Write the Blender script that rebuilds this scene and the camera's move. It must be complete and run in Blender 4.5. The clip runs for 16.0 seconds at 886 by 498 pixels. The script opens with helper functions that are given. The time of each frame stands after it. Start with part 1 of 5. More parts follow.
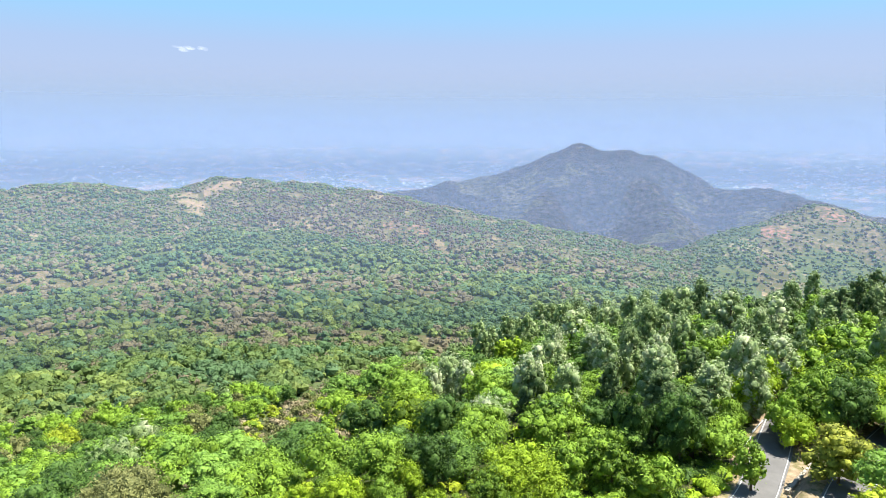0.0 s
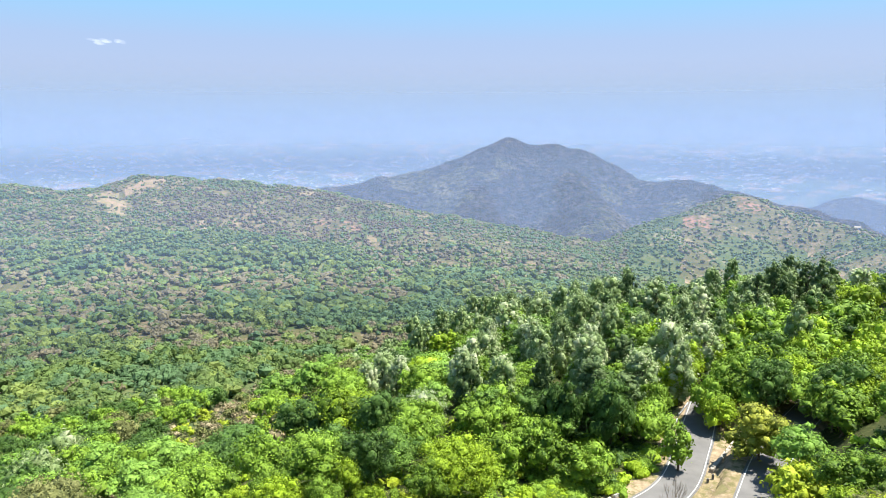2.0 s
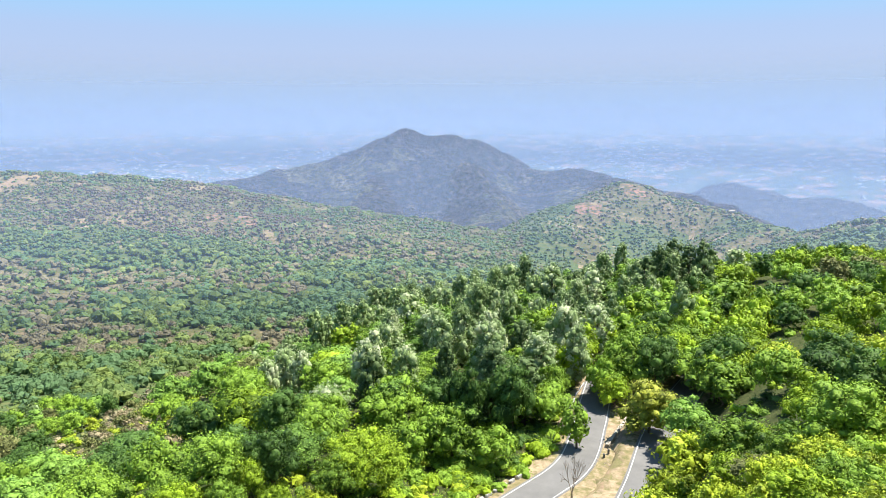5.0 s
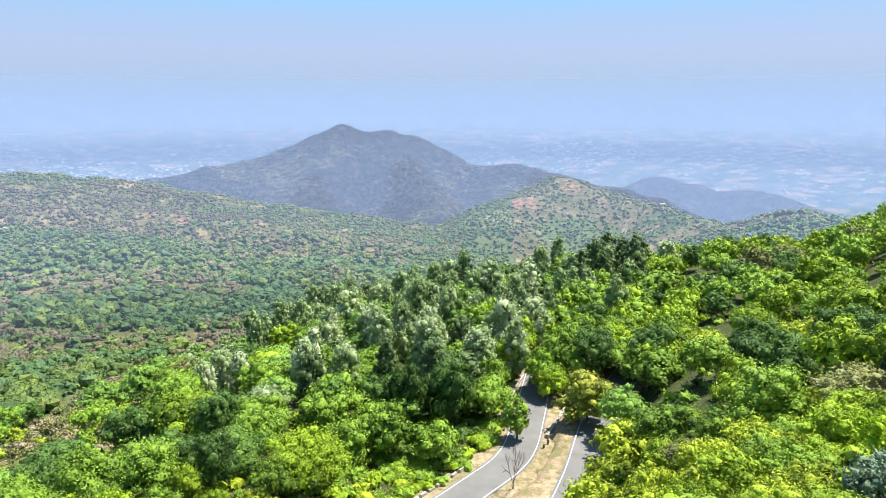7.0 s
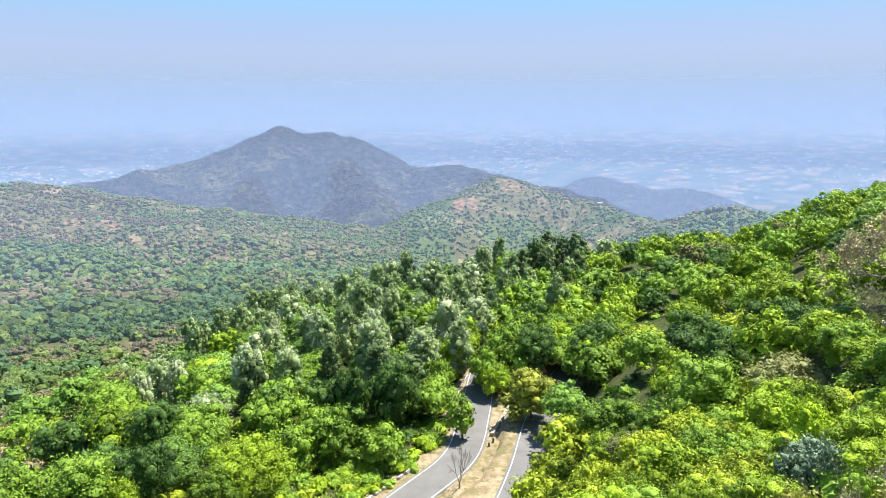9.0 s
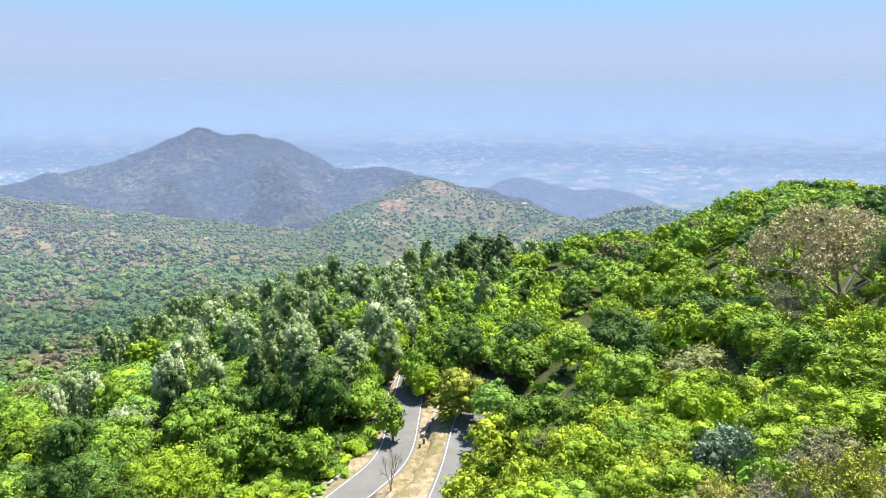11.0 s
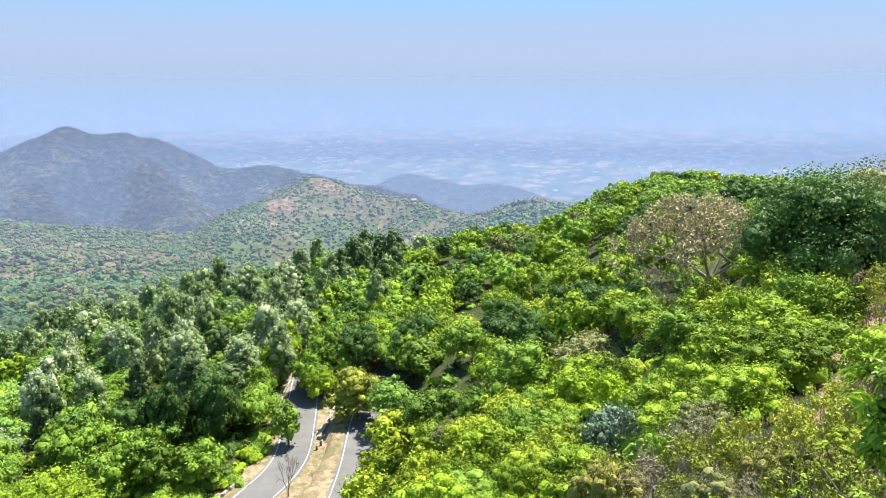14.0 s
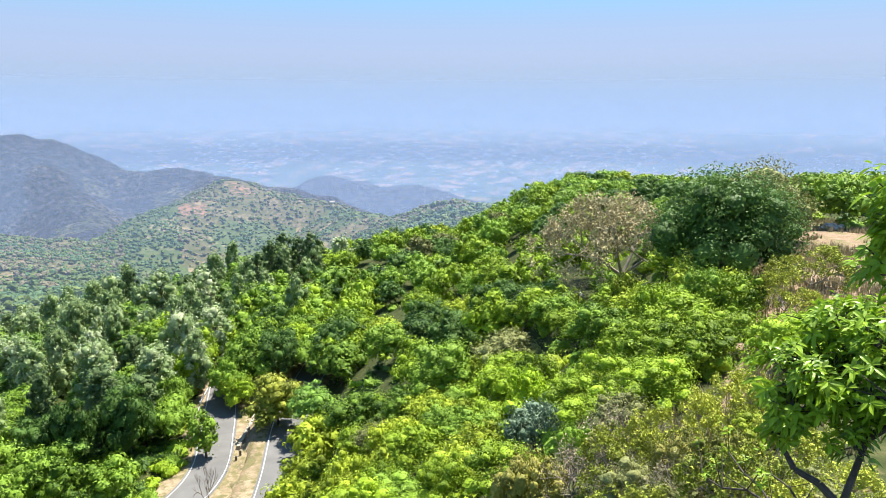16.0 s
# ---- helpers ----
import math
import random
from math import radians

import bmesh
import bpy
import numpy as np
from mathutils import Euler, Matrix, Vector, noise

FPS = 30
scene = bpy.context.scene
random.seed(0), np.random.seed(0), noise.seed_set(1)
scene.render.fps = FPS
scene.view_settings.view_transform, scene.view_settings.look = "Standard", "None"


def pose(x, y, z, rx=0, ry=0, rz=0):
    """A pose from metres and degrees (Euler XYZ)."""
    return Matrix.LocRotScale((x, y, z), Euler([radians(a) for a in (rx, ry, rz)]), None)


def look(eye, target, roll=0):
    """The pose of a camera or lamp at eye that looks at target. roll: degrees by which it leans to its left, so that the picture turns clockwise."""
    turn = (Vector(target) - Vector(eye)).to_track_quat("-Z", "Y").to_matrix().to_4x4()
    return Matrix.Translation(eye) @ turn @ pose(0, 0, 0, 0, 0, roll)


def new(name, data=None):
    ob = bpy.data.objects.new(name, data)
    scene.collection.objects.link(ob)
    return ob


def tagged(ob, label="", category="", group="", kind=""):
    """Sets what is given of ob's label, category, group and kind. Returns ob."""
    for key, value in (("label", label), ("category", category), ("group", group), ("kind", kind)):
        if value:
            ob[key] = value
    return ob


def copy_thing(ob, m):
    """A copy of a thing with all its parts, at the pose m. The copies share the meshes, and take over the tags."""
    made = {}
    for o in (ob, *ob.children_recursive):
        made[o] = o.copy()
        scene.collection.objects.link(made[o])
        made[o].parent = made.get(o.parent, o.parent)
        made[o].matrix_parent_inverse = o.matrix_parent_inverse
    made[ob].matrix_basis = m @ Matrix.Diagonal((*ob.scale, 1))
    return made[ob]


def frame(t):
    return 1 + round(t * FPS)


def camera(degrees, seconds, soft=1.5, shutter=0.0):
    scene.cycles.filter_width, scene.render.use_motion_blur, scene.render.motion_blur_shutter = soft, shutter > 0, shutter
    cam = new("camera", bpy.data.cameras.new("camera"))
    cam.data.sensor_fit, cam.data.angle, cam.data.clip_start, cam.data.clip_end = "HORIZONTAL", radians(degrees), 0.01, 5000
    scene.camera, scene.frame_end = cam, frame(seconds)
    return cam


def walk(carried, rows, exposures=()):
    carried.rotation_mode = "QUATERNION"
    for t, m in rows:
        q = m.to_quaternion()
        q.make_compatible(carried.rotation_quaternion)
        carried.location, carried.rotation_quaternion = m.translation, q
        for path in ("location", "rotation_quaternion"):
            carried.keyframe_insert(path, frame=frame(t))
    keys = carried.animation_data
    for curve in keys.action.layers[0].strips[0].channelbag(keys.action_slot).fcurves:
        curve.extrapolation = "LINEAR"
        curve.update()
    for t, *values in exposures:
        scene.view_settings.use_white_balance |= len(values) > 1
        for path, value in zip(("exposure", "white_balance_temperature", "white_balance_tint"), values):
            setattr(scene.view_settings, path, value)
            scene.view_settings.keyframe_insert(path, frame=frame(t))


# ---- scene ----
EYE = Vector((0.0, 0.0, 330.0))


def aim(az, el, roll=0.0):
    """Pose of the standing camera: azimuth clockwise from +y, elevation, roll, in degrees."""
    a, e = radians(az), radians(el)
    way = Vector((math.sin(a) * math.cos(e), math.cos(a) * math.cos(e), math.sin(e)))
    return look(EYE, EYE + way, roll)


cam = camera(64.35, 16.0, soft=0.7)
walk(cam, [
    (0, aim(-22.39, -9.94, 0.24)),
    (0.5, aim(-20.91, -10.11, 0.22)),
    (1, aim(-19.50, -10.23, 0.11)),
    (1.5, aim(-18.15, -10.30, 0.03)),
    (2, aim(-16.85, -10.33, -0.03)),
    (2.5, aim(-15.53, -10.35, -0.10)),
    (3, aim(-14.18, -10.42, -0.13)),
    (3.5, aim(-12.79, -10.53, -0.14)),
    (4, aim(-11.38, -10.68, -0.13)),
    (4.5, aim(-9.97, -10.88, -0.11)),
    (5, aim(-8.58, -11.05, -0.12)),
    (7.5, aim(-2.35, -11.41, -0.01)),
    (8, aim(-1.19, -11.39, -0.02)),
    (8.5, aim(-0.00, -11.36, -0.07)),
    (9, aim(1.26, -11.29, -0.13)),
    (11.5, aim(8.83, -11.14, 0.20)),
    (12, aim(10.34, -11.16, 0.21)),
    (12.5, aim(11.80, -11.21, 0.14)),
    (13, aim(13.23, -11.26, 0.09)),
    (13.5, aim(14.72, -11.34, -0.02)),
    (14, aim(16.28, -11.42, -0.10)),
    (14.5, aim(17.88, -11.47, -0.12)),
    (15, aim(19.58, -11.48, -0.08)),
    (15.5, aim(21.28, -11.42, -0.02)),
    (16, aim(22.90, -11.30, 0.12))],
    exposures=[(0, 1.4), (16, 1.4)])

# ---- sky, sun, haze ----
SUN_AZ, SUN_EL = 60.0, 65.0
world = bpy.data.worlds.new("world")
scene.world = world
world.use_nodes = True
wn, wl = world.node_tree.nodes, world.node_tree.links
sky = wn.new("ShaderNodeTexSky")
sky.sky_type = "NISHITA"
sky.sun_disc = False
sky.sun_elevation, sky.sun_rotation = radians(SUN_EL), radians(SUN_AZ)
sky.altitude, sky.air_density, sky.dust_density, sky.ozone_density = 800, 1.0, 0.4, 4.0
wn["Background"].inputs["Strength"].default_value = 0.05
veil = wn.new("ShaderNodeMix")
veil.data_type = "RGBA"
veil.inputs["Factor"].default_value = 0.88
wl.new(sky.outputs[0], veil.inputs["A"])
where, split, fade_up, tenfold = wn.new("ShaderNodeTexCoord"), wn.new("ShaderNodeSeparateXYZ"), wn.new("ShaderNodeValToRGB"), wn.new("ShaderNodeVectorMath")
wl.new(where.outputs["Generated"], split.inputs[0])
wl.new(split.outputs["Z"], fade_up.inputs[0])
for k, (at, tone) in enumerate(((0.0, (0.375, 0.466, 0.63)), (0.065, (0.383, 0.466, 0.675)), (0.105, (0.362, 0.478, 0.71)), (0.15, (0.28, 0.53, 0.80)), (0.5, (0.22, 0.42, 0.75)), (1.0, (0.2, 0.4, 0.75)))):
    stop = fade_up.color_ramp.elements[min(k, 1)] if k < 2 else fade_up.color_ramp.elements.new(at)
    stop.position, stop.color = at, (*tone, 1)
tenfold.operation = "SCALE"
tenfold.inputs["Scale"].default_value = 10.0
wl.new(fade_up.outputs[0], tenfold.inputs[0])
wl.new(tenfold.outputs[0], veil.inputs["B"])
wl.new(veil.outputs["Result"], wn["Background"].inputs["Color"])

sun = new("sun", bpy.data.lights.new("sun", "SUN"))
sun.data.energy, sun.data.angle, sun.data.color = 5.0, radians(0.5), (1.0, 0.95, 0.86)
sa, se = radians(SUN_AZ), radians(SUN_EL)
sun.matrix_world = look((math.sin(sa) * math.cos(se) * 900, math.cos(sa) * math.cos(se) * 900, 330 + math.sin(se) * 900), EYE)

# ---- small numeric helpers ----


def hash2(ix, iy, seed):
    v = np.sin(ix * 127.1 + iy * 311.7 + seed * 74.7) * 43758.5453
    return v - np.floor(v)


def vnoise(x, y, seed=0):
    """Smooth value noise in 0..1 on arrays."""
    ix, iy = np.floor(x), np.floor(y)
    fx, fy = x - ix, y - iy
    fx, fy = fx * fx * (3 - 2 * fx), fy * fy * (3 - 2 * fy)
    a, b = hash2(ix, iy, seed), hash2(ix + 1, iy, seed)
    c, d = hash2(ix, iy + 1, seed), hash2(ix + 1, iy + 1, seed)
    return (a * (1 - fx) + b * fx) * (1 - fy) + (c * (1 - fx) + d * fx) * fy


def fbm(x, y, seed=0, octaves=4):
    s, a, n = 0.0, 0.5, 0.0
    for k in range(octaves):
        s, n = s + a * vnoise(x * 2 ** k, y * 2 ** k, seed + k), n + a
        a *= 0.5
    return s / n


def polar(az, el, r):
    """A point seen from the viewpoint at azimuth, elevation (degrees) and level distance."""
    a = radians(az)
    return (r * math.sin(a), r * math.cos(a), EYE.z + r * math.tan(radians(el)))


# ---- lie of the land ----
NEAR_R = (3, 20, 40, 60, 85, 110, 150, 200, 280, 400)
NEAR_AZ = (-40, -25, -12, 0, 10, 22, 35, 44, 52)
NEAR_Z = (
    (-9, -18, -30, -39, -48, -57, -72, -92, -113, -127),
    (-9, -18, -29, -37, -44, -49, -58, -78, -112, -134),
    (-9, -19, -31, -41, -45.5, -46.5, -50, -62, -100, -142),
    (-9, -19, -32, -42.5, -46, -46.5, -48, -52, -85, -142),
    (-9, -18, -29, -39, -44, -44, -44.5, -46, -72, -132),
    (-9, -16, -24, -30, -35, -37.5, -39, -40, -55, -95),
    (-9, -13, -18, -20, -20.5, -21.5, -23.5, -25.5, -28, -60),
    (-9, -11.5, -14, -15, -15.5, -16.5, -19, -23, -31, -60),
    (-8, -10, -11.5, -12.5, -13, -14, -17, -22, -32, -60))
RIDGES = (
    # crest points (azimuth, elevation, distance), slope, rounding
    (((-78, -4.7, 980), (-54.6, -4.55, 1050), (-52.5, -4.25, 1050), (-49, -4.2, 1050), (-44.8, -4.7, 1050), (-43.2, -4.8, 1045), (-42, -4.3, 1040), (-37.8, -4.05, 1050), (-36.1, -4.55, 1040),
      (-32.6, -5.2, 1020), (-29, -5.8, 1000), (-23, -6.55, 970), (-18.9, -7.45, 940), (-16.1, -8.4, 920), (-12.4, -9.5, 880), (-9.7, -10.35, 850), (-7, -11.6, 810), (-5.5, -13.2, 780)), 0.2, 60),
    (((-2.6, -11.2, 900), (1.3, -7.9, 1000), (4, -6.4, 1080), (6.1, -5.3, 1150), (7.4, -5.6, 1150), (8.7, -6.3, 1150), (11.2, -7.1, 1120), (13.9, -7.5, 1100), (15.7, -8.15, 1000), (18, -8.5, 900), (19.8, -8.3, 860), (21.6, -7.85, 830), (23.8, -7.35, 800), (28, -7.8, 600), (33, -8, 420)), 0.42, 22),
    (((-30, -6.0, 1900), (-27.8, -5.45, 1900), (-22.7, -4.35, 1900), (-19.6, -3.85, 1950), (-15.1, -2.8, 2000), (-12.8, -1.7, 2000), (-11.85, -1.33, 2000), (-10.35, -1.58, 2000), (-7.85, -1.52, 1980), (-6.5, -1.98, 1960), (-3.3, -3.42, 1920), (-0.6, -4.5, 1850),
      (1.7, -4.52, 1800), (3.9, -4.62, 1780), (5.6, -5.05, 1750), (9.1, -5.7, 1700), (11.6, -6.25, 1650), (13.7, -7.0, 1600), (18, -8.6, 1550)), 0.52, 16),
    (((-11.8, -1.5, 2000), (-14, -5.3, 1750), (-15.5, -8.0, 1500)), 0.62, 25),
    (((-7.9, -2.0, 1980), (-5, -6.0, 1650), (-4.2, -9.2, 1350)), 0.62, 25),
    (((9, -6.6, 2500), (11.6, -5.95, 2500), (13.7, -5.15, 2500), (15.9, -5.55, 2480), (17.7, -6.25, 2450), (19.3, -5.98, 2400), (21.8, -6.2, 2350), (23.5, -6.9, 2300)), 0.4, 40))
CRESTS = [([polar(*p) for p in pts], slope, soft) for pts, slope, soft in RIDGES]


ROAD_LOW = ((-52, 40, -47), (-36, 46.5, -46.6), (-23, 54.5, -46.3), (-11.5, 65.5, -46), (-1.4, 78.8, -46), (4.3, 88, -46), (7.0, 100.8, -46), (8.6, 111, -45.8), (11, 122, -45.3), (16, 133, -45), (24, 143, -44.8), (30, 156, -44.6))
ROAD_HIGH = ((2.5, 55, -45.2), (7.6, 68, -45.2), (12.4, 81.5, -45), (16.6, 96.5, -44.8), (22, 110, -44.6), (29.5, 126, -44.4), (38, 146, -44.2), (52, 165, -43))
ROAD_HALF = 2.6


def spline(pts, step=1.2):
    """Evenly stepped smooth curve through points (x, y, height under the eye)."""
    p = np.array(pts, float)
    p = np.vstack([2 * p[0] - p[1], p, 2 * p[-1] - p[-2]])
    out = []
    for i in range(1, len(p) - 2):
        n = max(2, int(np.linalg.norm(p[i + 1] - p[i]) / step))
        for k in range(n):
            t = k / n
            out.append(0.5 * (2 * p[i] + (p[i + 1] - p[i - 1]) * t + (2 * p[i - 1] - 5 * p[i] + 4 * p[i + 1] - p[i + 2]) * t * t + (3 * p[i] - p[i - 1] - 3 * p[i + 1] + p[i + 2]) * t ** 3))
    out.append(p[-2])
    out = np.array(out)
    out[:, 2] += EYE.z
    return out


ROADS = [spline(ROAD_LOW), spline(ROAD_HIGH)]


def road_near(x, y):
    """Distance to the nearest road line, and its height."""
    x, y = np.asarray(x, float), np.asarray(y, float)
    best, height = np.full(x.shape, 1e9), np.zeros(x.shape)
    for line in ROADS:
        for p in line[::2]:
            d = np.hypot(x - p[0], y - p[1])
            near = d < best
            best, height = np.where(near, d, best), np.where(near, p[2], height)
    return best, height


def between_roads(x, y):
    """True on the strip of land between the two roads."""
    p = np.array([x, y])
    ends = []
    for line in ROADS:
        d = line[:, :2] - p
        ends.append(d[np.argmin((d * d).sum(1))])
    return float(ends[0] @ ends[1]) < 0 and y < 120


def near_height(az, r):
    zz = np.array(NEAR_Z)
    u = np.interp(r, NEAR_R, range(len(NEAR_R)))
    v = np.interp(az, NEAR_AZ, range(len(NEAR_AZ)))
    i, j = np.clip(u.astype(int), 0, len(NEAR_R) - 2), np.clip(v.astype(int), 0, len(NEAR_AZ) - 2)
    fu, fv = u - i, v - j
    fv = fv * fv * (3 - 2 * fv)
    z = (zz[j, i] * (1 - fu) + zz[j, i + 1] * fu) * (1 - fv) + (zz[j + 1, i] * (1 - fu) + zz[j + 1, i + 1] * fu) * fv
    return z - np.maximum(r - 400, 0) * 0.55


def smax(a, b, k):
    h = np.clip(0.5 + 0.5 * (a - b) / k, 0, 1)
    return b * (1 - h) + a * h + k * h * (1 - h)


def ground(x, y):
    """Height of the land at x, y (arrays or numbers)."""
    x, y = np.asarray(x, float), np.asarray(y, float)
    r, az = np.hypot(x, y), np.degrees(np.arctan2(x, y))
    back = np.clip((np.abs(az) - 75) / 60, 0, 1)
    z = EYE.z + near_height(az, r) * (1 - back) + back * (-9 - 0.12 * r)
    plain = 250 * np.clip((r - 2600) / 2260, 0, 1) ** 1.25
    floor = EYE.z - 132 - 0.25 * np.maximum(r - 620, 0) - np.maximum(az + 14, 0) * 2.5
    far = smax(np.maximum(floor, -60), plain, 20.0)
    rough = fbm(x / 160, y / 160, 3) - 0.5
    for pts, slope, soft in CRESTS:
        best = np.full(x.shape, -1e9)
        for a, b in zip(pts[:-1], pts[1:]):
            dx, dy = b[0] - a[0], b[1] - a[1]
            s = np.clip(((x - a[0]) * dx + (y - a[1]) * dy) / (dx * dx + dy * dy), 0, 1)
            d = np.hypot(x - a[0] - s * dx, y - a[1] - s * dy)
            behind = np.clip((r - np.hypot(a[0] + s * dx, a[1] + s * dy)) / 25, 0, 1)
            steep = slope + behind * max(0.0, 0.55 - slope)
            best = np.maximum(best, a[2] + s * (b[2] - a[2]) - steep * (np.sqrt(d * d + soft * soft) - soft) * (1 + 0.5 * rough))
        far = smax(far, best, 8.0 if slope < 0.6 else 30.0)
    gully = np.abs(fbm(x / 130, y / 130, 11) - 0.5) * 2
    far = far + np.clip((r - 420) / 500, 0, 1) * np.clip((far - plain - 10) / 80, 0, 1) * ((gully - 0.5) * np.where(r > 1250, 26, 20) + (fbm(x / 40, y / 40, 21) - 0.5) * 8)
    z = z + (fbm(x / 14, y / 14, 5) - 0.5) * np.clip(r / 60, 0, 1) * 2.0
    z = smax(z, far, 6.0)
    flat = (r < 210) & (r > 40)
    if np.any(flat):
        d, h = road_near(x, y)
        k = np.clip((d - 3.6) / 6.0, 0, 1)
        k = k * k * (3 - 2 * k)
        z = np.where(flat, (h - 0.12) * (1 - k) + z * k, z)
    return z


DRY_SPOTS = ((-37.8, 590, 34), (-45.6, 561, 28), (-47.0, 546, 20), (-54.0, 749, 50), (-54.5, 706, 40), (-51.0, 679, 40), (-40.7, 482, 26), (-46.6, 443, 16), (-52.7, 521, 34), (-16.1, 780, 46), (-13.0, 799, 55), (-10.8, 789, 46), (-8.5, 807, 36), (-19, 800, 30), (-22, 780, 26), (-11.6, 578, 18),
             (-33.1, 254, 12), (-30.1, 430, 18), (-42.5, 968, 26), (-42.1, 905, 18), (-40.4, 975, 24), (-39.2, 988, 20),
             (6.3, 1035, 20), (12.4, 1080, 24), (12.4, 995, 26), (15.4, 900, 30), (21.1, 785, 26), (9.1, 1074, 20), (18, 880, 20), (24, 720, 20))
RED_SPOTS = ((3.2, 1034, 22), (7.1, 1118, 24), (6.2, 1140, 14), (-25.4, 860, 24))
BARE_SPOTS = ((-33.1, 876, 70), (-30.0, 845, 60), (-26.3, 930, 60), (-22, 860, 40))
SCAR_SPOTS = ((-42.6, 975, 16), (-42.2, 930, 14), (-41.9, 895, 10), (-40.4, 980, 14), (-39.2, 990, 10))
STRAW_SPOTS = ((-16.5, 1841, 60), (-16.5, 1719, 60), (-19.5, 1900, 60), (-3.5, 1757, 30), (1.7, 1693, 40), (-2.7, 1495, 40), (-11.9, 1869, 24), (-13.5, 1800, 30), (-5.2, 1430, 40), (-9, 1500, 30))
SPUR = ((-72, 100), (-79, 98), (-135, 191), (-150, 262), (-147, 326), (-143, 381))


def by_spur(x, y, reach=20.0):
    """True on the dry rib that runs down the left side of the near hill."""
    for (ax, ay), (bx, by) in zip(SPUR[:-1], SPUR[1:]):
        t = min(1.0, max(0.0, ((x - ax) * (bx - ax) + (y - ay) * (by - ay)) / ((bx - ax) ** 2 + (by - ay) ** 2)))
        if math.hypot(x - ax - t * (bx - ax), y - ay - t * (by - ay)) < reach:
            return True
    return False


def patchiness(x, y, spots):
    """1 in the middle of dry or leafless patches with ragged edges, 0 away from them."""
    x, y = np.asarray(x, float), np.asarray(y, float)
    k = np.zeros(x.shape)
    ragged = fbm(x / 22, y / 22, 61, 3)
    for az, r, size in spots:
        px_, py_ = r * math.sin(radians(az)), r * math.cos(radians(az))
        k = np.maximum(k, 1.6 - np.hypot(x - px_, y - py_) / size)
    return np.clip(k + (ragged - 0.5) * 1.6, 0, 1)


# ---- materials ----


def material(name):
    m = bpy.data.materials.new(name)
    m.use_nodes = True
    return m, m.node_tree.nodes, m.node_tree.links, m.node_tree.nodes["Principled BSDF"]


def ramp(nodes, stops):
    n = nodes.new("ShaderNodeValToRGB")
    el = n.color_ramp.elements
    while len(el) < len(stops):
        el.new(0.5)
    for e, (p, c) in zip(el, stops):
        e.position, e.color = p, (*c, 1)
    return n


def noise_node(nodes, links, scale, detail=4.0, rough=0.6, coord=None):
    n = nodes.new("ShaderNodeTexNoise")
    n.inputs["Scale"].default_value, n.inputs["Detail"].default_value, n.inputs["Roughness"].default_value = scale, detail, rough
    if coord is not None:
        links.new(coord, n.inputs["Vector"])
    return n


def leaf_material(name, dark, light, glint=0.5, through_light=0.13, gloss=0.12, drift=0.25, middle=None, relief=0.12):
    """Leaves: tone varies leaf by leaf, tree by tree and slowly over the slope; light shines through."""
    m, n, l, b = material(name)
    dark, light = [c * 0.52 for c in dark], [c * 1.14 for c in light]
    info, geo = n.new("ShaderNodeObjectInfo"), n.new("ShaderNodeNewGeometry")
    slow = noise_node(n, l, drift, 2, 0.5, geo.outputs["Position"])

    def weigh(value, w, plus=None):
        q = n.new("ShaderNodeMath")
        q.operation = "MULTIPLY_ADD"
        l.new(value, q.inputs[0])
        q.inputs[1].default_value, q.inputs[2].default_value = w, 0.0
        if plus is not None:
            l.new(plus, q.inputs[2])
        return q.outputs[0]

    fine = noise_node(n, l, 3.6, 4, 0.75, geo.outputs["Position"])
    tone = weigh(geo.outputs["Random Per Island"], 0.25, weigh(info.outputs["Random"], 0.18, weigh(slow.outputs[0], 0.35, weigh(fine.outputs[0], 0.37))))
    r = ramp(n, [(0.36, dark), (0.74, light)] if middle is None else [(0.36, dark), (0.56, middle), (0.72, light)])
    l.new(tone, r.inputs[0])
    l.new(r.outputs[0], b.inputs["Base Color"])
    if relief:
        bump = n.new("ShaderNodeBump")
        bump.inputs["Strength"].default_value, bump.inputs["Distance"].default_value = 1.0, relief * 0.9
        grain = noise_node(n, l, 0.5 / relief, 2, 0.7, geo.outputs["Position"])
        l.new(grain.outputs[0], bump.inputs["Height"])
        l.new(bump.outputs[0], b.inputs["Normal"])
    b.inputs["Roughness"].default_value = glint
    b.inputs["Specular IOR Level"].default_value = gloss
    t, mx = n.new("ShaderNodeBsdfTranslucent"), n.new("ShaderNodeMixShader")
    l.new(r.outputs[0], t.inputs["Color"])
    mx.inputs[0].default_value = through_light
    l.new(b.outputs[0], mx.inputs[1])
    l.new(t.outputs[0], mx.inputs[2])
    l.new(mx.outputs[0], n["Material Output"].inputs["Surface"])
    return m


def bark_material(name, dark, light):
    m, n, l, b = material(name)
    c = n.new("ShaderNodeTexCoord")
    t = noise_node(n, l, 6.0, 5, 0.65, c.outputs["Object"])
    r = ramp(n, [(0.3, dark), (0.7, light)])
    l.new(t.outputs[0], r.inputs[0])
    l.new(r.outputs[0], b.inputs["Base Color"])
    b.inputs["Roughness"].default_value = 0.9
    return m


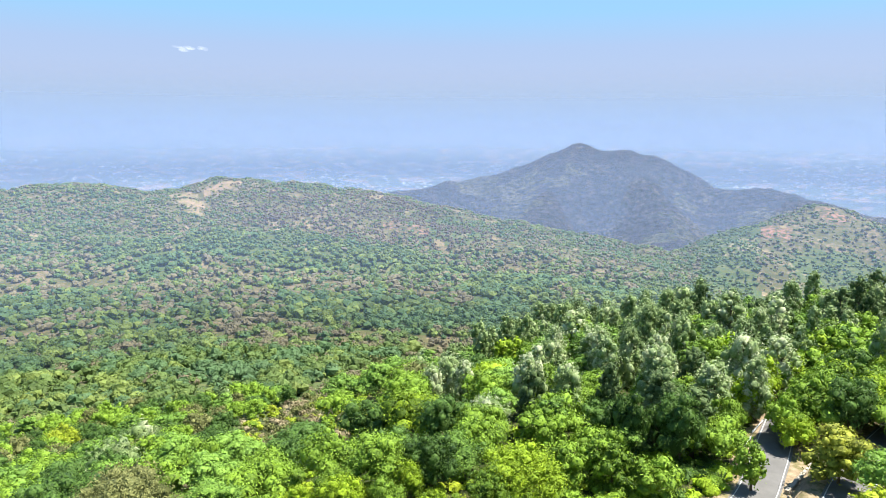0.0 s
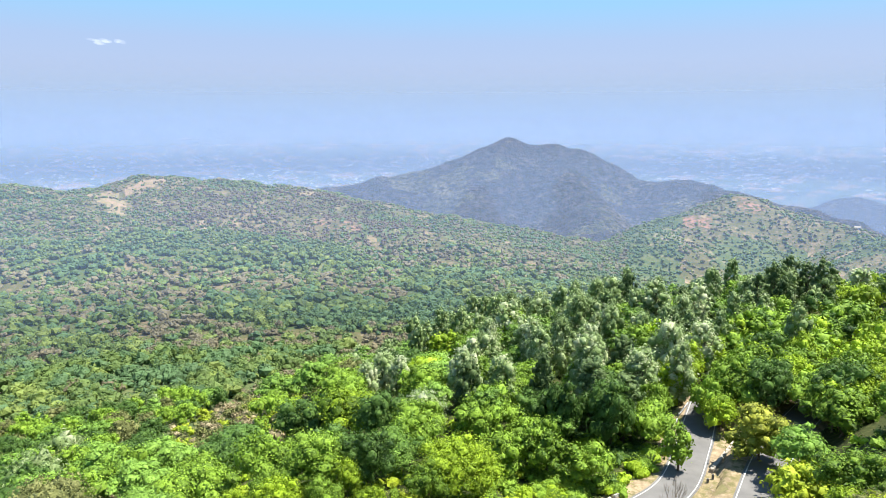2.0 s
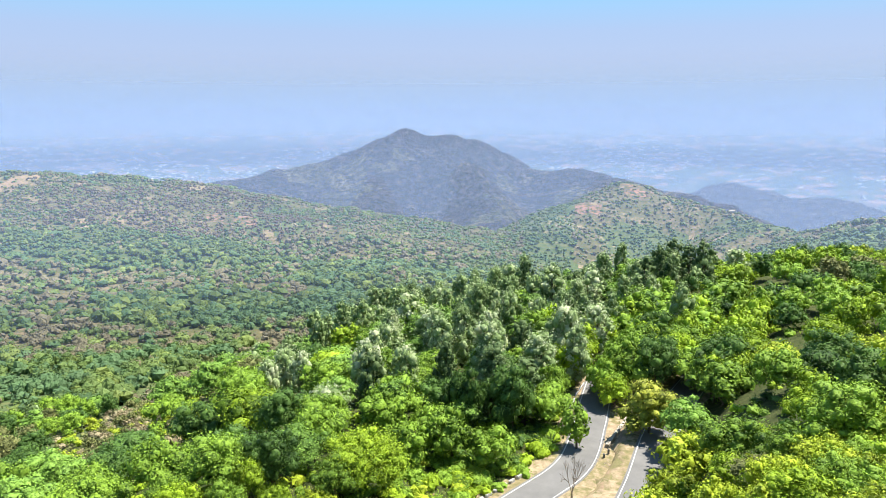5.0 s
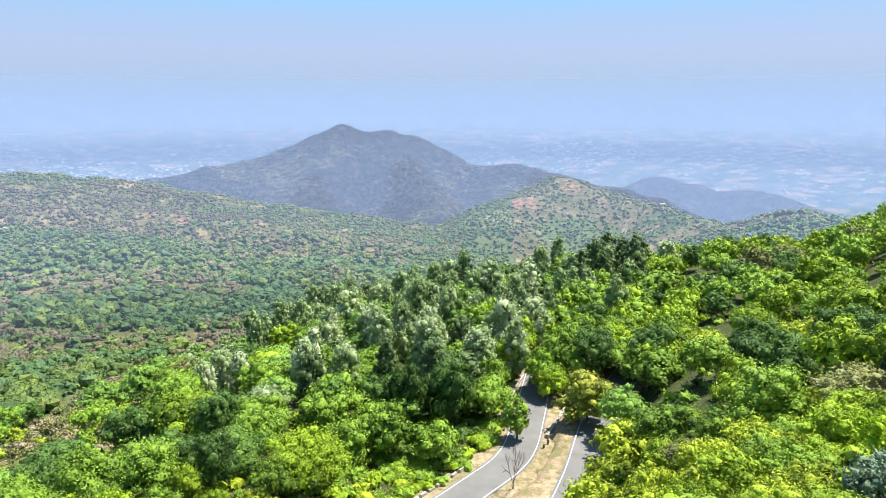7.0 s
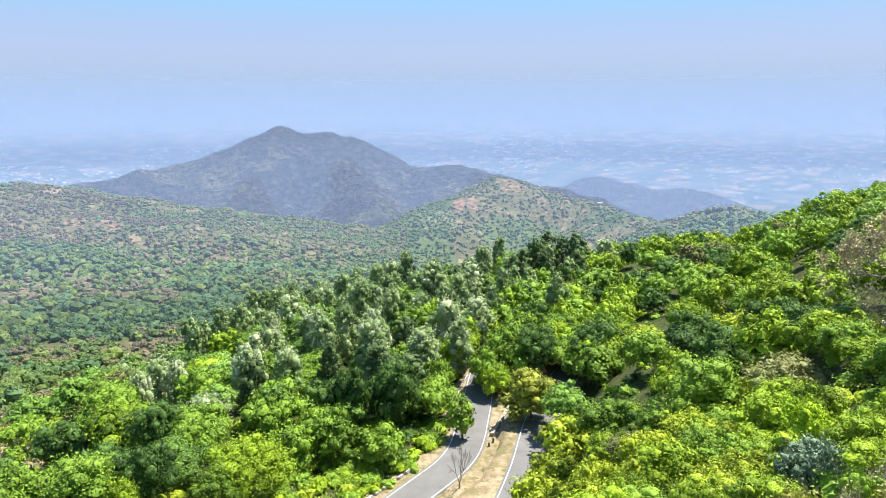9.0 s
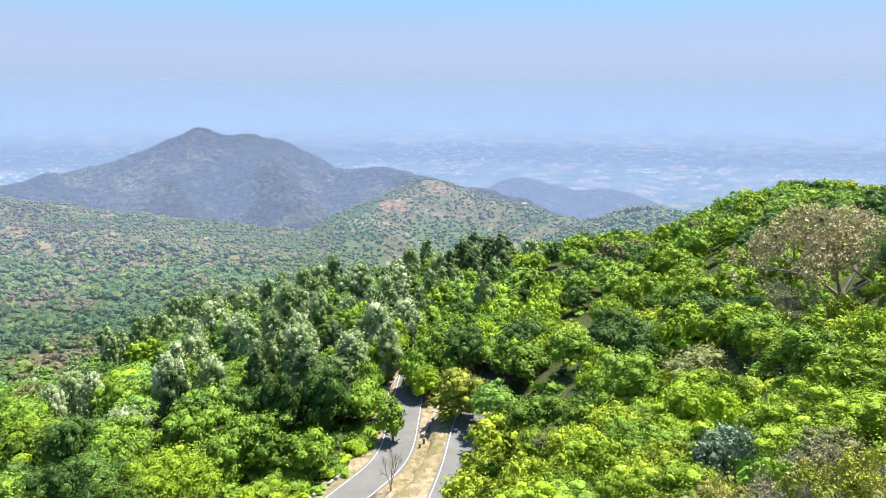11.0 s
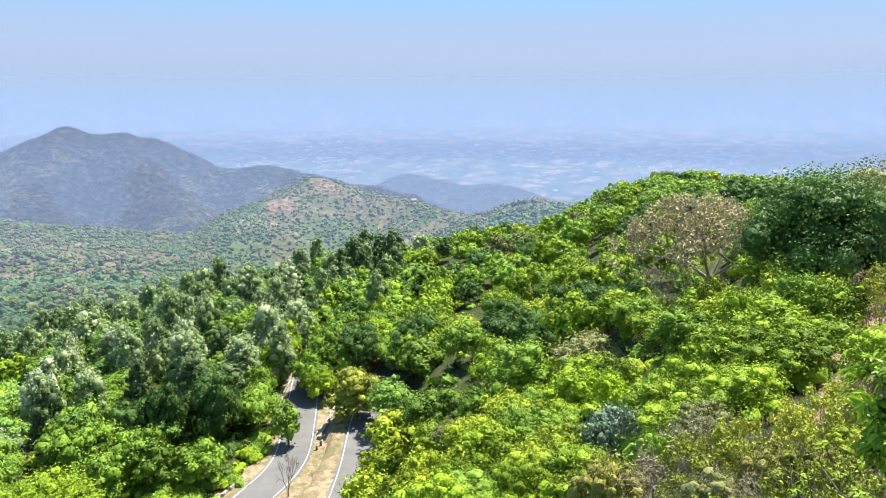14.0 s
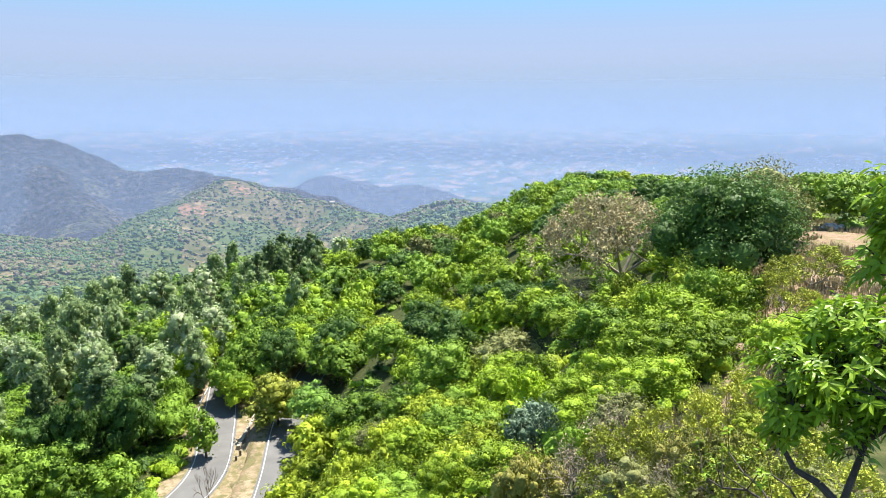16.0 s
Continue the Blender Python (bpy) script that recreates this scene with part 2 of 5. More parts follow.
LEAF_MID = leaf_material("leaf_mid_green", (0.058, 0.13, 0.014), (0.2, 0.32, 0.033))
LEAF_BRIGHT = leaf_material("leaf_bright_green", (0.09, 0.17, 0.012), (0.265, 0.38, 0.022))
LEAF_LIME = leaf_material("leaf_lime_green", (0.18, 0.31, 0.010), (0.36, 0.52, 0.025))
LEAF_YELLOW = leaf_material("leaf_yellow_green", (0.13, 0.185, 0.014), (0.34, 0.42, 0.03))
LEAF_GOLD = leaf_material("leaf_golden_green", (0.10, 0.14, 0.015), (0.33, 0.35, 0.045))
LEAF_ORANGE = leaf_material("leaf_orange_tinged", (0.12, 0.15, 0.03), (0.29, 0.27, 0.06))
LEAF_OLIVE = leaf_material("leaf_dull_olive", (0.10, 0.12, 0.035), (0.23, 0.24, 0.085), 0.6)
LEAF_BLUE = leaf_material("leaf_blue_grey", (0.06, 0.11, 0.055), (0.19, 0.26, 0.16), 0.4)
LEAF_DARK = leaf_material("leaf_dark_green", (0.028, 0.075, 0.016), (0.105, 0.19, 0.04), 0.45, 0.3)
LEAF_SILVER = leaf_material("leaf_silvery_green", (0.17, 0.26, 0.08), (0.42, 0.45, 0.28), 0.5, 0.3, 0.15, middle=(0.23, 0.32, 0.115))
LEAF_FEATHER = leaf_material("leaf_feathery_green", (0.07, 0.155, 0.026), (0.185, 0.315, 0.05))
LEAF_PINE = leaf_material("leaf_deep_green", (0.04, 0.085, 0.025), (0.14, 0.20, 0.075), 0.5, 0.3)
LEAF_DRY = leaf_material("leaf_dry_straw", (0.22, 0.185, 0.10), (0.46, 0.39, 0.23), 0.8)
LEAF_AMBER = leaf_material("leaf_yellowing", (0.12, 0.2, 0.02), (0.42, 0.44, 0.06), 0.6)
LEAF_BROWN = leaf_material("leaf_withered_brown", (0.30, 0.25, 0.125), (0.50, 0.43, 0.24), 0.8)
BARK = bark_material("bark_brown", (0.06, 0.045, 0.03), (0.17, 0.13, 0.09))
TWIG = bark_material("bark_pale_grey", (0.16, 0.13, 0.10), (0.36, 0.30, 0.24))


def earth_material(name, earth, grass, patch, cover, bushes=None, lumpy=None):
    """Bare earth under dry grass: cover is how much of it the grass hides, patch the size of the clearings."""
    m, n, l, b = material(name)
    pos = n.new("ShaderNodeNewGeometry").outputs["Position"]
    big, mid, fine = noise_node(n, l, 1.0 / patch, 5, 0.6, pos), noise_node(n, l, 6.0 / patch, 6, 0.65, pos), noise_node(n, l, 0.9, 6, 0.7, pos)
    e = ramp(n, [(0.35, earth[0]), (0.65, earth[1])])
    g_ = ramp(n, [(0.3, grass[0]), (0.55, grass[1]), (0.75, grass[2])])
    l.new(fine.outputs[0], e.inputs[0])
    l.new(mid.outputs[0], g_.inputs[0])
    add = n.new("ShaderNodeMath")
    add.operation = "ADD"
    l.new(big.outputs[0], add.inputs[0])
    l.new(mid.outputs[0], add.inputs[1])
    mask = n.new("ShaderNodeMapRange")
    for key, v in (("From Min", cover * 2 - 0.08), ("From Max", cover * 2 + 0.08)):
        mask.inputs[key].default_value = v
    l.new(add.outputs[0], mask.inputs["Value"])
    mx = n.new("ShaderNodeMix")
    mx.data_type = "RGBA"
    l.new(mask.outputs[0], mx.inputs["Factor"])
    l.new(g_.outputs[0], mx.inputs["A"])
    l.new(e.outputs[0], mx.inputs["B"])
    tone = mx.outputs["Result"]
    if bushes:
        size, leaf_tone, share = bushes
        spots_ = noise_node(n, l, 1.0 / size, 3, 0.75, pos)
        m2, mx2 = n.new("ShaderNodeMapRange"), n.new("ShaderNodeMix")
        mx2.data_type = "RGBA"
        m2.inputs["From Min"].default_value, m2.inputs["From Max"].default_value = share - 0.05, share + 0.05
        l.new(spots_.outputs[0], m2.inputs["Value"])
        l.new(m2.outputs[0], mx2.inputs["Factor"])
        l.new(tone, mx2.inputs["A"])
        mx2.inputs["B"].default_value = (*leaf_tone, 1)
        tone = mx2.outputs["Result"]
    l.new(tone, b.inputs["Base Color"])
    b.inputs["Roughness"].default_value = 0.95
    b.inputs["Specular IOR Level"].default_value = 0.1
    bump = n.new("ShaderNodeBump")
    bump.inputs["Strength"].default_value, bump.inputs["Distance"].default_value = 0.6, 0.3
    rise = fine
    if lumpy:
        rise = noise_node(n, l, 1.0 / lumpy, 6, 0.72, pos)
        bump.inputs["Strength"].default_value, bump.inputs["Distance"].default_value = 1.0, lumpy * 1.9
    l.new(rise.outputs[0], bump.inputs["Height"])
    l.new(bump.outputs[0], b.inputs["Normal"])
    return m


def plain_material():
    """Fields of the far plain: a patchwork of crops, fallow red earth and groves."""
    m, n, l, b = material("plain_fields")
    pos = n.new("ShaderNodeNewGeometry").outputs["Position"]
    cells = n.new("ShaderNodeTexVoronoi")
    cells.inputs["Scale"].default_value = 0.016
    bent = noise_node(n, l, 0.006, 3, 0.6, pos)
    mixv = n.new("ShaderNodeVectorMath")
    mixv.operation = "MULTIPLY_ADD"
    l.new(bent.outputs["Color"], mixv.inputs[0])
    mixv.inputs[1].default_value = (60, 60, 0)
    l.new(pos, mixv.inputs[2])
    l.new(mixv.outputs[0], cells.inputs["Vector"])
    sep = n.new("ShaderNodeSeparateColor")
    l.new(cells.outputs["Color"], sep.inputs[0])
    big = noise_node(n, l, 0.0016, 4, 0.6, pos)
    add = n.new("ShaderNodeMath")
    add.operation = "MULTIPLY_ADD"
    add.inputs[1].default_value = 0.8
    l.new(sep.outputs[0], add.inputs[0])
    sc = n.new("ShaderNodeMath")
    sc.operation = "MULTIPLY"
    sc.inputs[1].default_value = 0.4
    l.new(big.outputs[0], sc.inputs[0])
    l.new(sc.outputs[0], add.inputs[2])
    r = ramp(n, [(0.2, (0.025, 0.055, 0.035)), (0.5, (0.05, 0.09, 0.05)), (0.74, (0.10, 0.12, 0.08)), (0.82, (0.22, 0.15, 0.10)), (0.97, (0.32, 0.21, 0.14))])
    l.new(add.outputs[0], r.inputs[0])
    l.new(r.outputs[0], b.inputs["Base Color"])
    b.inputs["Roughness"].default_value = 0.95
    b.inputs["Specular IOR Level"].default_value = 0.0
    return m


LITTER = ((0.025, 0.034, 0.012), (0.05, 0.06, 0.02), (0.10, 0.095, 0.04))
GROUND = earth_material("near_hill_ground", ((0.15, 0.10, 0.06), (0.26, 0.18, 0.11)), LITTER, 6, 0.64)
VALLEY = earth_material("valley_side_ground", ((0.24, 0.17, 0.11), (0.36, 0.27, 0.18)), ((0.065, 0.085, 0.03), (0.105, 0.12, 0.05), (0.18, 0.16, 0.085)), 150, 0.57, (7, (0.06, 0.09, 0.035), 0.49))
SCRUB = earth_material("mountain_scrub_ground", ((0.15, 0.125, 0.10), (0.21, 0.175, 0.13)), ((0.045, 0.047, 0.05), (0.095, 0.082, 0.092), (0.16, 0.135, 0.12)), 160, 0.56, (11, (0.028, 0.038, 0.036), 0.52), 26)
PLAIN = plain_material()
BARE_EARTH = earth_material("bare_brown_earth", ((0.19, 0.13, 0.085), (0.31, 0.22, 0.15)), ((0.12, 0.12, 0.05), (0.19, 0.16, 0.08), (0.28, 0.22, 0.13)), 14, 0.5)
VALLEY_DRY = earth_material("dry_valley_ground", ((0.155, 0.115, 0.075), (0.22, 0.165, 0.105)), ((0.062, 0.066, 0.027), (0.108, 0.098, 0.047), (0.16, 0.132, 0.075)), 40, 0.53, (4, (0.07, 0.085, 0.035), 0.55))


RED_EARTH = earth_material("red_bare_earth", ((0.22, 0.115, 0.08), (0.30, 0.165, 0.12)), ((0.07, 0.07, 0.035), (0.14, 0.10, 0.06), (0.21, 0.14, 0.10)), 30, 0.5, (6, (0.04, 0.06, 0.025), 0.52))
STRAW = earth_material("straw_grass_slope", ((0.23, 0.19, 0.115), (0.31, 0.26, 0.16)), ((0.09, 0.09, 0.06), (0.17, 0.155, 0.095), (0.25, 0.215, 0.135)), 60, 0.5, (10, (0.04, 0.05, 0.045), 0.5), 26)


# Haze painted as a tinted see-through sheet, fading out towards its top.
def haze_sheet_material(density, top, fade, low0, low1, foot_part, tint):
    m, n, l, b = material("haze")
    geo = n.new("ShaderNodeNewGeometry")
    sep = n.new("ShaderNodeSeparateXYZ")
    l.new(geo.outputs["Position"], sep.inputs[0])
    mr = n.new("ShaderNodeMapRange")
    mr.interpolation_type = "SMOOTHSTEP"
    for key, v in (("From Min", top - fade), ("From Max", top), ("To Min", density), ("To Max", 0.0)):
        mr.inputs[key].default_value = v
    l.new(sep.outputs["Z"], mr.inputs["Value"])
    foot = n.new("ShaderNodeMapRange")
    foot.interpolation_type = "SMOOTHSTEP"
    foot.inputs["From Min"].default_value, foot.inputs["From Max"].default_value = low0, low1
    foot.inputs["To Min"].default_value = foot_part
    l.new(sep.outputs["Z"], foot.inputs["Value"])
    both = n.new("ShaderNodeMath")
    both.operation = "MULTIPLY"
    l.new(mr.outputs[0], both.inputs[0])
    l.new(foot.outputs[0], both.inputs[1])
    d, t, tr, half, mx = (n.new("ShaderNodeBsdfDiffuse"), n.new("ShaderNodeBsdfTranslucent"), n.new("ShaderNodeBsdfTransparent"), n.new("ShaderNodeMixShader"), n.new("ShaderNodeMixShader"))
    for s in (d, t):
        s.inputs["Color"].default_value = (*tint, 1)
    # Shading normal fixed upward, so the sheet is equally bright all round.
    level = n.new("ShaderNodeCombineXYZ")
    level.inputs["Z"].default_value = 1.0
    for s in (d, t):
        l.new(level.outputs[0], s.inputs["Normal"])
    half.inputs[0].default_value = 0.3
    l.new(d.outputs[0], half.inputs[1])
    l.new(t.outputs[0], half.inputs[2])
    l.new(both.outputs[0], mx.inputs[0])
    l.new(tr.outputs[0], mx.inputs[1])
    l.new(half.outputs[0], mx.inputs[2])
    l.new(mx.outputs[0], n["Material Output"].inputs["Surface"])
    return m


def speckled(name, a, b_, scale=3.0, rough=0.9):
    m, n, l, b = material(name)
    t = noise_node(n, l, scale, 6, 0.7, n.new("ShaderNodeNewGeometry").outputs["Position"])
    r = ramp(n, [(0.32, a), (0.68, b_)])
    l.new(t.outputs[0], r.inputs[0])
    l.new(r.outputs[0], b.inputs["Base Color"])
    b.inputs["Roughness"].default_value = rough
    return m


# ---- mesh helpers ----


def quick_mesh(name, verts, faces):
    """Mesh from arrays; faces all of one size."""
    verts, faces = np.asarray(verts, np.float32).reshape(-1, 3), np.asarray(faces, np.int32)
    n, k = faces.shape
    me = bpy.data.meshes.new(name)
    me.vertices.add(len(verts))
    me.vertices.foreach_set("co", verts.ravel())
    me.loops.add(n * k)
    me.loops.foreach_set("vertex_index", faces.ravel())
    me.polygons.add(n)
    me.polygons.foreach_set("loop_start", np.arange(0, n * k, k, dtype=np.int32))
    me.update(calc_edges=True)
    return me


def mesh_object(name, verts, faces, mat, parent=None, label="", smooth=False):
    me = quick_mesh(name, verts, faces)
    me.materials.append(mat)
    me.polygons.foreach_set("use_smooth", [smooth] * len(me.polygons))
    ob = new(name, me)
    if parent is not None:
        ob.parent = parent
    if label:
        ob["label"] = label
    return ob


# ---- the land, one sheet from the viewpoint to the horizon ----


def build_land():
    azs = np.concatenate([np.arange(-180, -66, 3.0), np.arange(-66, 66, 0.4205), np.arange(66, 180, 3.0)])
    rs = np.concatenate([3.0 * (780 / 3.0) ** (np.arange(200) / 200.0), np.arange(780, 2580, 11.0), 2580 * (4880 / 2580) ** (np.arange(31) / 30.0)])
    A, R = np.meshgrid(np.radians(azs), rs, indexing="ij")
    x, y = R * np.sin(A), R * np.cos(A)
    z = ground(x, y)
    verts = np.stack([x, y, z], -1).reshape(-1, 3)
    na, nr = len(azs), len(rs)
    i, j = np.meshgrid(np.arange(na), np.arange(nr - 1), indexing="ij")
    k = (i + 1) % na
    faces = np.stack([i * nr + j, i * nr + j + 1, k * nr + j + 1, k * nr + j], -1).reshape(-1, 4)
    hub = len(verts)
    verts = np.vstack([verts, [[0, 0, float(ground(0.0, 0.01))]]])
    a = np.arange(0, na - na % 2, 2)
    cap = np.stack([a * nr, ((a + 1) % na) * nr, ((a + 2) % na) * nr, np.full(len(a), hub)], -1)
    faces = np.vstack([faces, cap])
    ob = mesh_object("ground", verts, faces, GROUND, smooth=True)
    for m in (VALLEY, SCRUB, PLAIN, BARE_EARTH, VALLEY_DRY, RED_EARTH, STRAW):
        ob.data.materials.append(m)
    mid = verts[faces].mean(1)
    r = np.hypot(mid[:, 0], mid[:, 1])
    kind = np.where(r < 230, 0, np.where(r < 1220, 1, 2))
    kind = np.where((r > 1500) & (mid[:, 2] < 250 * np.clip((r - 2600) / 2260, 0, 1) ** 1.25 + 6), 3, kind)
    az = np.degrees(np.arctan2(mid[:, 0], mid[:, 1]))
    shoulder = (az > 44) & (az < 66) & (r < 96) & (r > 26 + 8 * fbm(mid[:, 0] / 3, mid[:, 1] / 3, 72)) & (fbm(mid[:, 0] / 9, mid[:, 1] / 9, 71) < 0.55 + np.clip((az - 47) / 10, -0.3, 0.4))
    kind = np.where(shoulder, 4, np.where((r > 230) & (r < 1220) & (patchiness(mid[:, 0], mid[:, 1], DRY_SPOTS) > 0.75), 5, kind))
    kind = np.where((r > 800) & (r < 1220) & (patchiness(mid[:, 0], mid[:, 1], RED_SPOTS) > 0.6), 6, kind)
    kind = np.where((kind == 1) & (r > 800) & (az < -2) & (fbm(mid[:, 0] / 60, mid[:, 1] / 60, 91) > 0.46), 5, kind)
    kind = np.where((kind == 1) & (r > 400) & (az < -20) & (fbm(mid[:, 0] / 210, mid[:, 1] / 90, 47, 3) > 0.61), 5, kind)
    kind = np.where((kind == 1) & (r > 760) & (az > 2) & (fbm(mid[:, 0] / 120, mid[:, 1] / 120, 31) > 0.40), 5, kind)
    kind = np.where((r > 800) & (r < 1100) & (patchiness(mid[:, 0], mid[:, 1], SCAR_SPOTS) > 0.5), 4, kind)
    kind = np.where((kind == 2) & (patchiness(mid[:, 0], mid[:, 1], STRAW_SPOTS) > 0.5), 7, kind)
    strip_land = r < 128
    apart = [np.min(np.hypot(mid[strip_land][:, None, 0] - line[None, ::3, 0], mid[strip_land][:, None, 1] - line[None, ::3, 1]), 1) for line in ROADS]
    kind[strip_land] = np.where((apart[0] < 10) & (apart[1] < 10), 4, kind[strip_land])
    ob.data.polygons.foreach_set("material_index", kind.astype(np.int32))
    return tagged(ob, "dry wooded hills falling to a wide hazy plain", "hillside", kind="structure")


build_land()


# One cone-shaped sheet round the viewpoint; its tint imitates light scattered in the air.
def build_haze_sheet(r0, z0, r1, z1, density, top, fade, low0=-500, low1=-400, foot_part=0.0, tint=(0.172, 0.24, 0.385)):
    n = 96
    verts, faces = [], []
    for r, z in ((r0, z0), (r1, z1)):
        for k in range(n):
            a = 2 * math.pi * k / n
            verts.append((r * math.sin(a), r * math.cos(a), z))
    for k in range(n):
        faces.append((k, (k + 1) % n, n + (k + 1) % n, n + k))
    ob = mesh_object("haze", verts, faces, haze_sheet_material(density, top, fade, low0, low1, foot_part, tint), smooth=True)
    return tagged(ob, "thin tinted sheet standing in for pale blue haze over the valley", "haze", kind="structure")


# Density and tint of each cone set how far the land behind pales.
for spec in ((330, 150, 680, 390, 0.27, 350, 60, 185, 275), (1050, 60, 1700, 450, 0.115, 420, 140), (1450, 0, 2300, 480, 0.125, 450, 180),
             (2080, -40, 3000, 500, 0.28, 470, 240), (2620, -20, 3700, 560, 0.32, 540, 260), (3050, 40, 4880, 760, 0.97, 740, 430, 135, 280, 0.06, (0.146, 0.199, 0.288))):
    build_haze_sheet(*spec)

# ---- trees ----
GOLD = (1 + 5 ** 0.5) / 2
ICO_V = np.array([(-1, GOLD, 0), (1, GOLD, 0), (-1, -GOLD, 0), (1, -GOLD, 0), (0, -1, GOLD), (0, 1, GOLD), (0, -1, -GOLD), (0, 1, -GOLD), (GOLD, 0, -1), (GOLD, 0, 1), (-GOLD, 0, -1), (-GOLD, 0, 1)]) / math.sqrt(1 + GOLD * GOLD)
ICO_F = np.array([(0, 11, 5), (0, 5, 1), (0, 1, 7), (0, 7, 10), (0, 10, 11), (1, 5, 9), (5, 11, 4), (11, 10, 2), (10, 7, 6), (7, 1, 8), (3, 9, 4), (3, 4, 2), (3, 2, 6), (3, 6, 8), (3, 8, 9), (4, 9, 5), (2, 4, 11), (6, 2, 10), (8, 6, 7), (9, 8, 1)])


def finer(verts, faces):
    """The same ball with every triangle cut in four."""
    verts, cache, out = [tuple(v) for v in verts], {}, []

    def middle(i, j):
        key = (min(i, j), max(i, j))
        if key not in cache:
            p = np.array(verts[i]) + np.array(verts[j])
            cache[key] = len(verts)
            verts.append(tuple(p / np.linalg.norm(p)))
        return cache[key]

    for i, j, k in faces:
        x, y, z = middle(i, j), middle(j, k), middle(k, i)
        out += [(i, x, z), (x, j, y), (z, y, k), (x, y, z)]
    return np.array(verts), np.array(out)


BALLS = [(ICO_V, ICO_F)]
for _ in range(2):
    BALLS.append(finer(*BALLS[-1]))


def lump_shells(g, c, rad, level, squash, rough, hollow=True):
    """Ragged closed lumps of foliage; faces sunk in a neighbour or looking down are left out."""
    bv, bf = BALLS[level]
    m = len(c)
    t, lean = g.uniform(0, 6.28, m), g.uniform(-0.6, 0.6, m)
    ct, st, cl, sl = np.cos(t)[:, None], np.sin(t)[:, None], np.cos(lean)[:, None], np.sin(lean)[:, None]
    x, y, z = bv[:, 0] * ct - bv[:, 1] * st, bv[:, 0] * st + bv[:, 1] * ct, np.repeat(bv[None, :, 2], m, 0)
    x, z = x * cl - z * sl, x * sl + z * cl
    swell = 1 + rough * g.uniform(-1, 1, x.shape) + 0.16 * np.sin(3.1 * x + t[:, None] * 5) * np.cos(2.7 * y - t[:, None] * 3)
    p = np.stack([x, y, z * squash], -1) * (rad[:, None] * swell)[..., None] + c[:, None, :]
    tri = p[:, bf]
    mid = tri.mean(2)
    nrm = np.cross(tri[:, :, 1] - tri[:, :, 0], tri[:, :, 2] - tri[:, :, 0])
    keep = nrm[..., 2] > -0.5 * np.linalg.norm(nrm, axis=-1)
    if hollow:
        for j in range(m):
            d = (mid - c[j]) / (rad[j] * np.array([1, 1, squash]))
            inside = (d * d).sum(-1) < 0.62
            inside[j] = False
            keep &= ~inside
    f = (np.arange(m) * len(bv))[:, None, None] + bf[None]
    f = f[keep]
    used, back = np.unique(f, return_inverse=True)
    return p.reshape(-1, 3)[used], back.reshape(-1, 3)


def sprays(g, c, rad, count, leaf, squash, up=0.25, loose=0.42, near=0.9, far=1.2):
    """Sprays of leaves that lie over the lumps like shingles."""
    share = rad * rad / (rad * rad).sum()
    who = g.choice(len(c), count, p=share)
    d = g.normal(size=(count, 3))
    d[:, 2] += 0.45
    d /= np.linalg.norm(d, axis=1)[:, None]
    p = c[who] + d * (rad[who] * g.uniform(near, far, count))[:, None] * np.array([1, 1, squash])
    nrm = d + g.normal(size=d.shape) * loose + np.array([0, 0, up])
    nrm /= np.linalg.norm(nrm, axis=1)[:, None]
    u = np.cross(nrm, g.normal(size=d.shape))
    u /= np.linalg.norm(u, axis=1)[:, None]
    v = np.cross(nrm, u)
    s = leaf * g.uniform(0.55, 1.4, (count, 1))
    q = np.stack([p - u * s * 0.5 - v * s * 0.36, p - u * s * 0.42 + v * s * 0.4 + nrm * s * 0.12, p + u * s * 0.75], 1).reshape(-1, 3)
    return q, np.arange(len(q)).reshape(-1, 3)


def leaf_cloud(rng, centres, radii, per, leaf):
    """Loose dry leaves round the tips of branches."""
    return sprays(rng, centres, radii, per * len(centres), leaf, 0.9, 0.1, 0.9, 0.2, 1.1)


# facet level of the lumps, leaf size, leaves to a tree, lumps to a tree, by how far off a tree stands
DETAIL = {"beside": (1, 0.1, 9000, 2.6), "close": (1, 0.14, 5800, 2.3), "near": (1, 0.2, 4200, 2.0), "mid": (0, 0.31, 1950, 1.8), "far": (0, 0.48, 620, 1.3)}


def detail_at(r):
    return "beside" if r < 29 else "close" if r < 42 else ("near" if r < 80 else ("mid" if r < 135 else "far"))


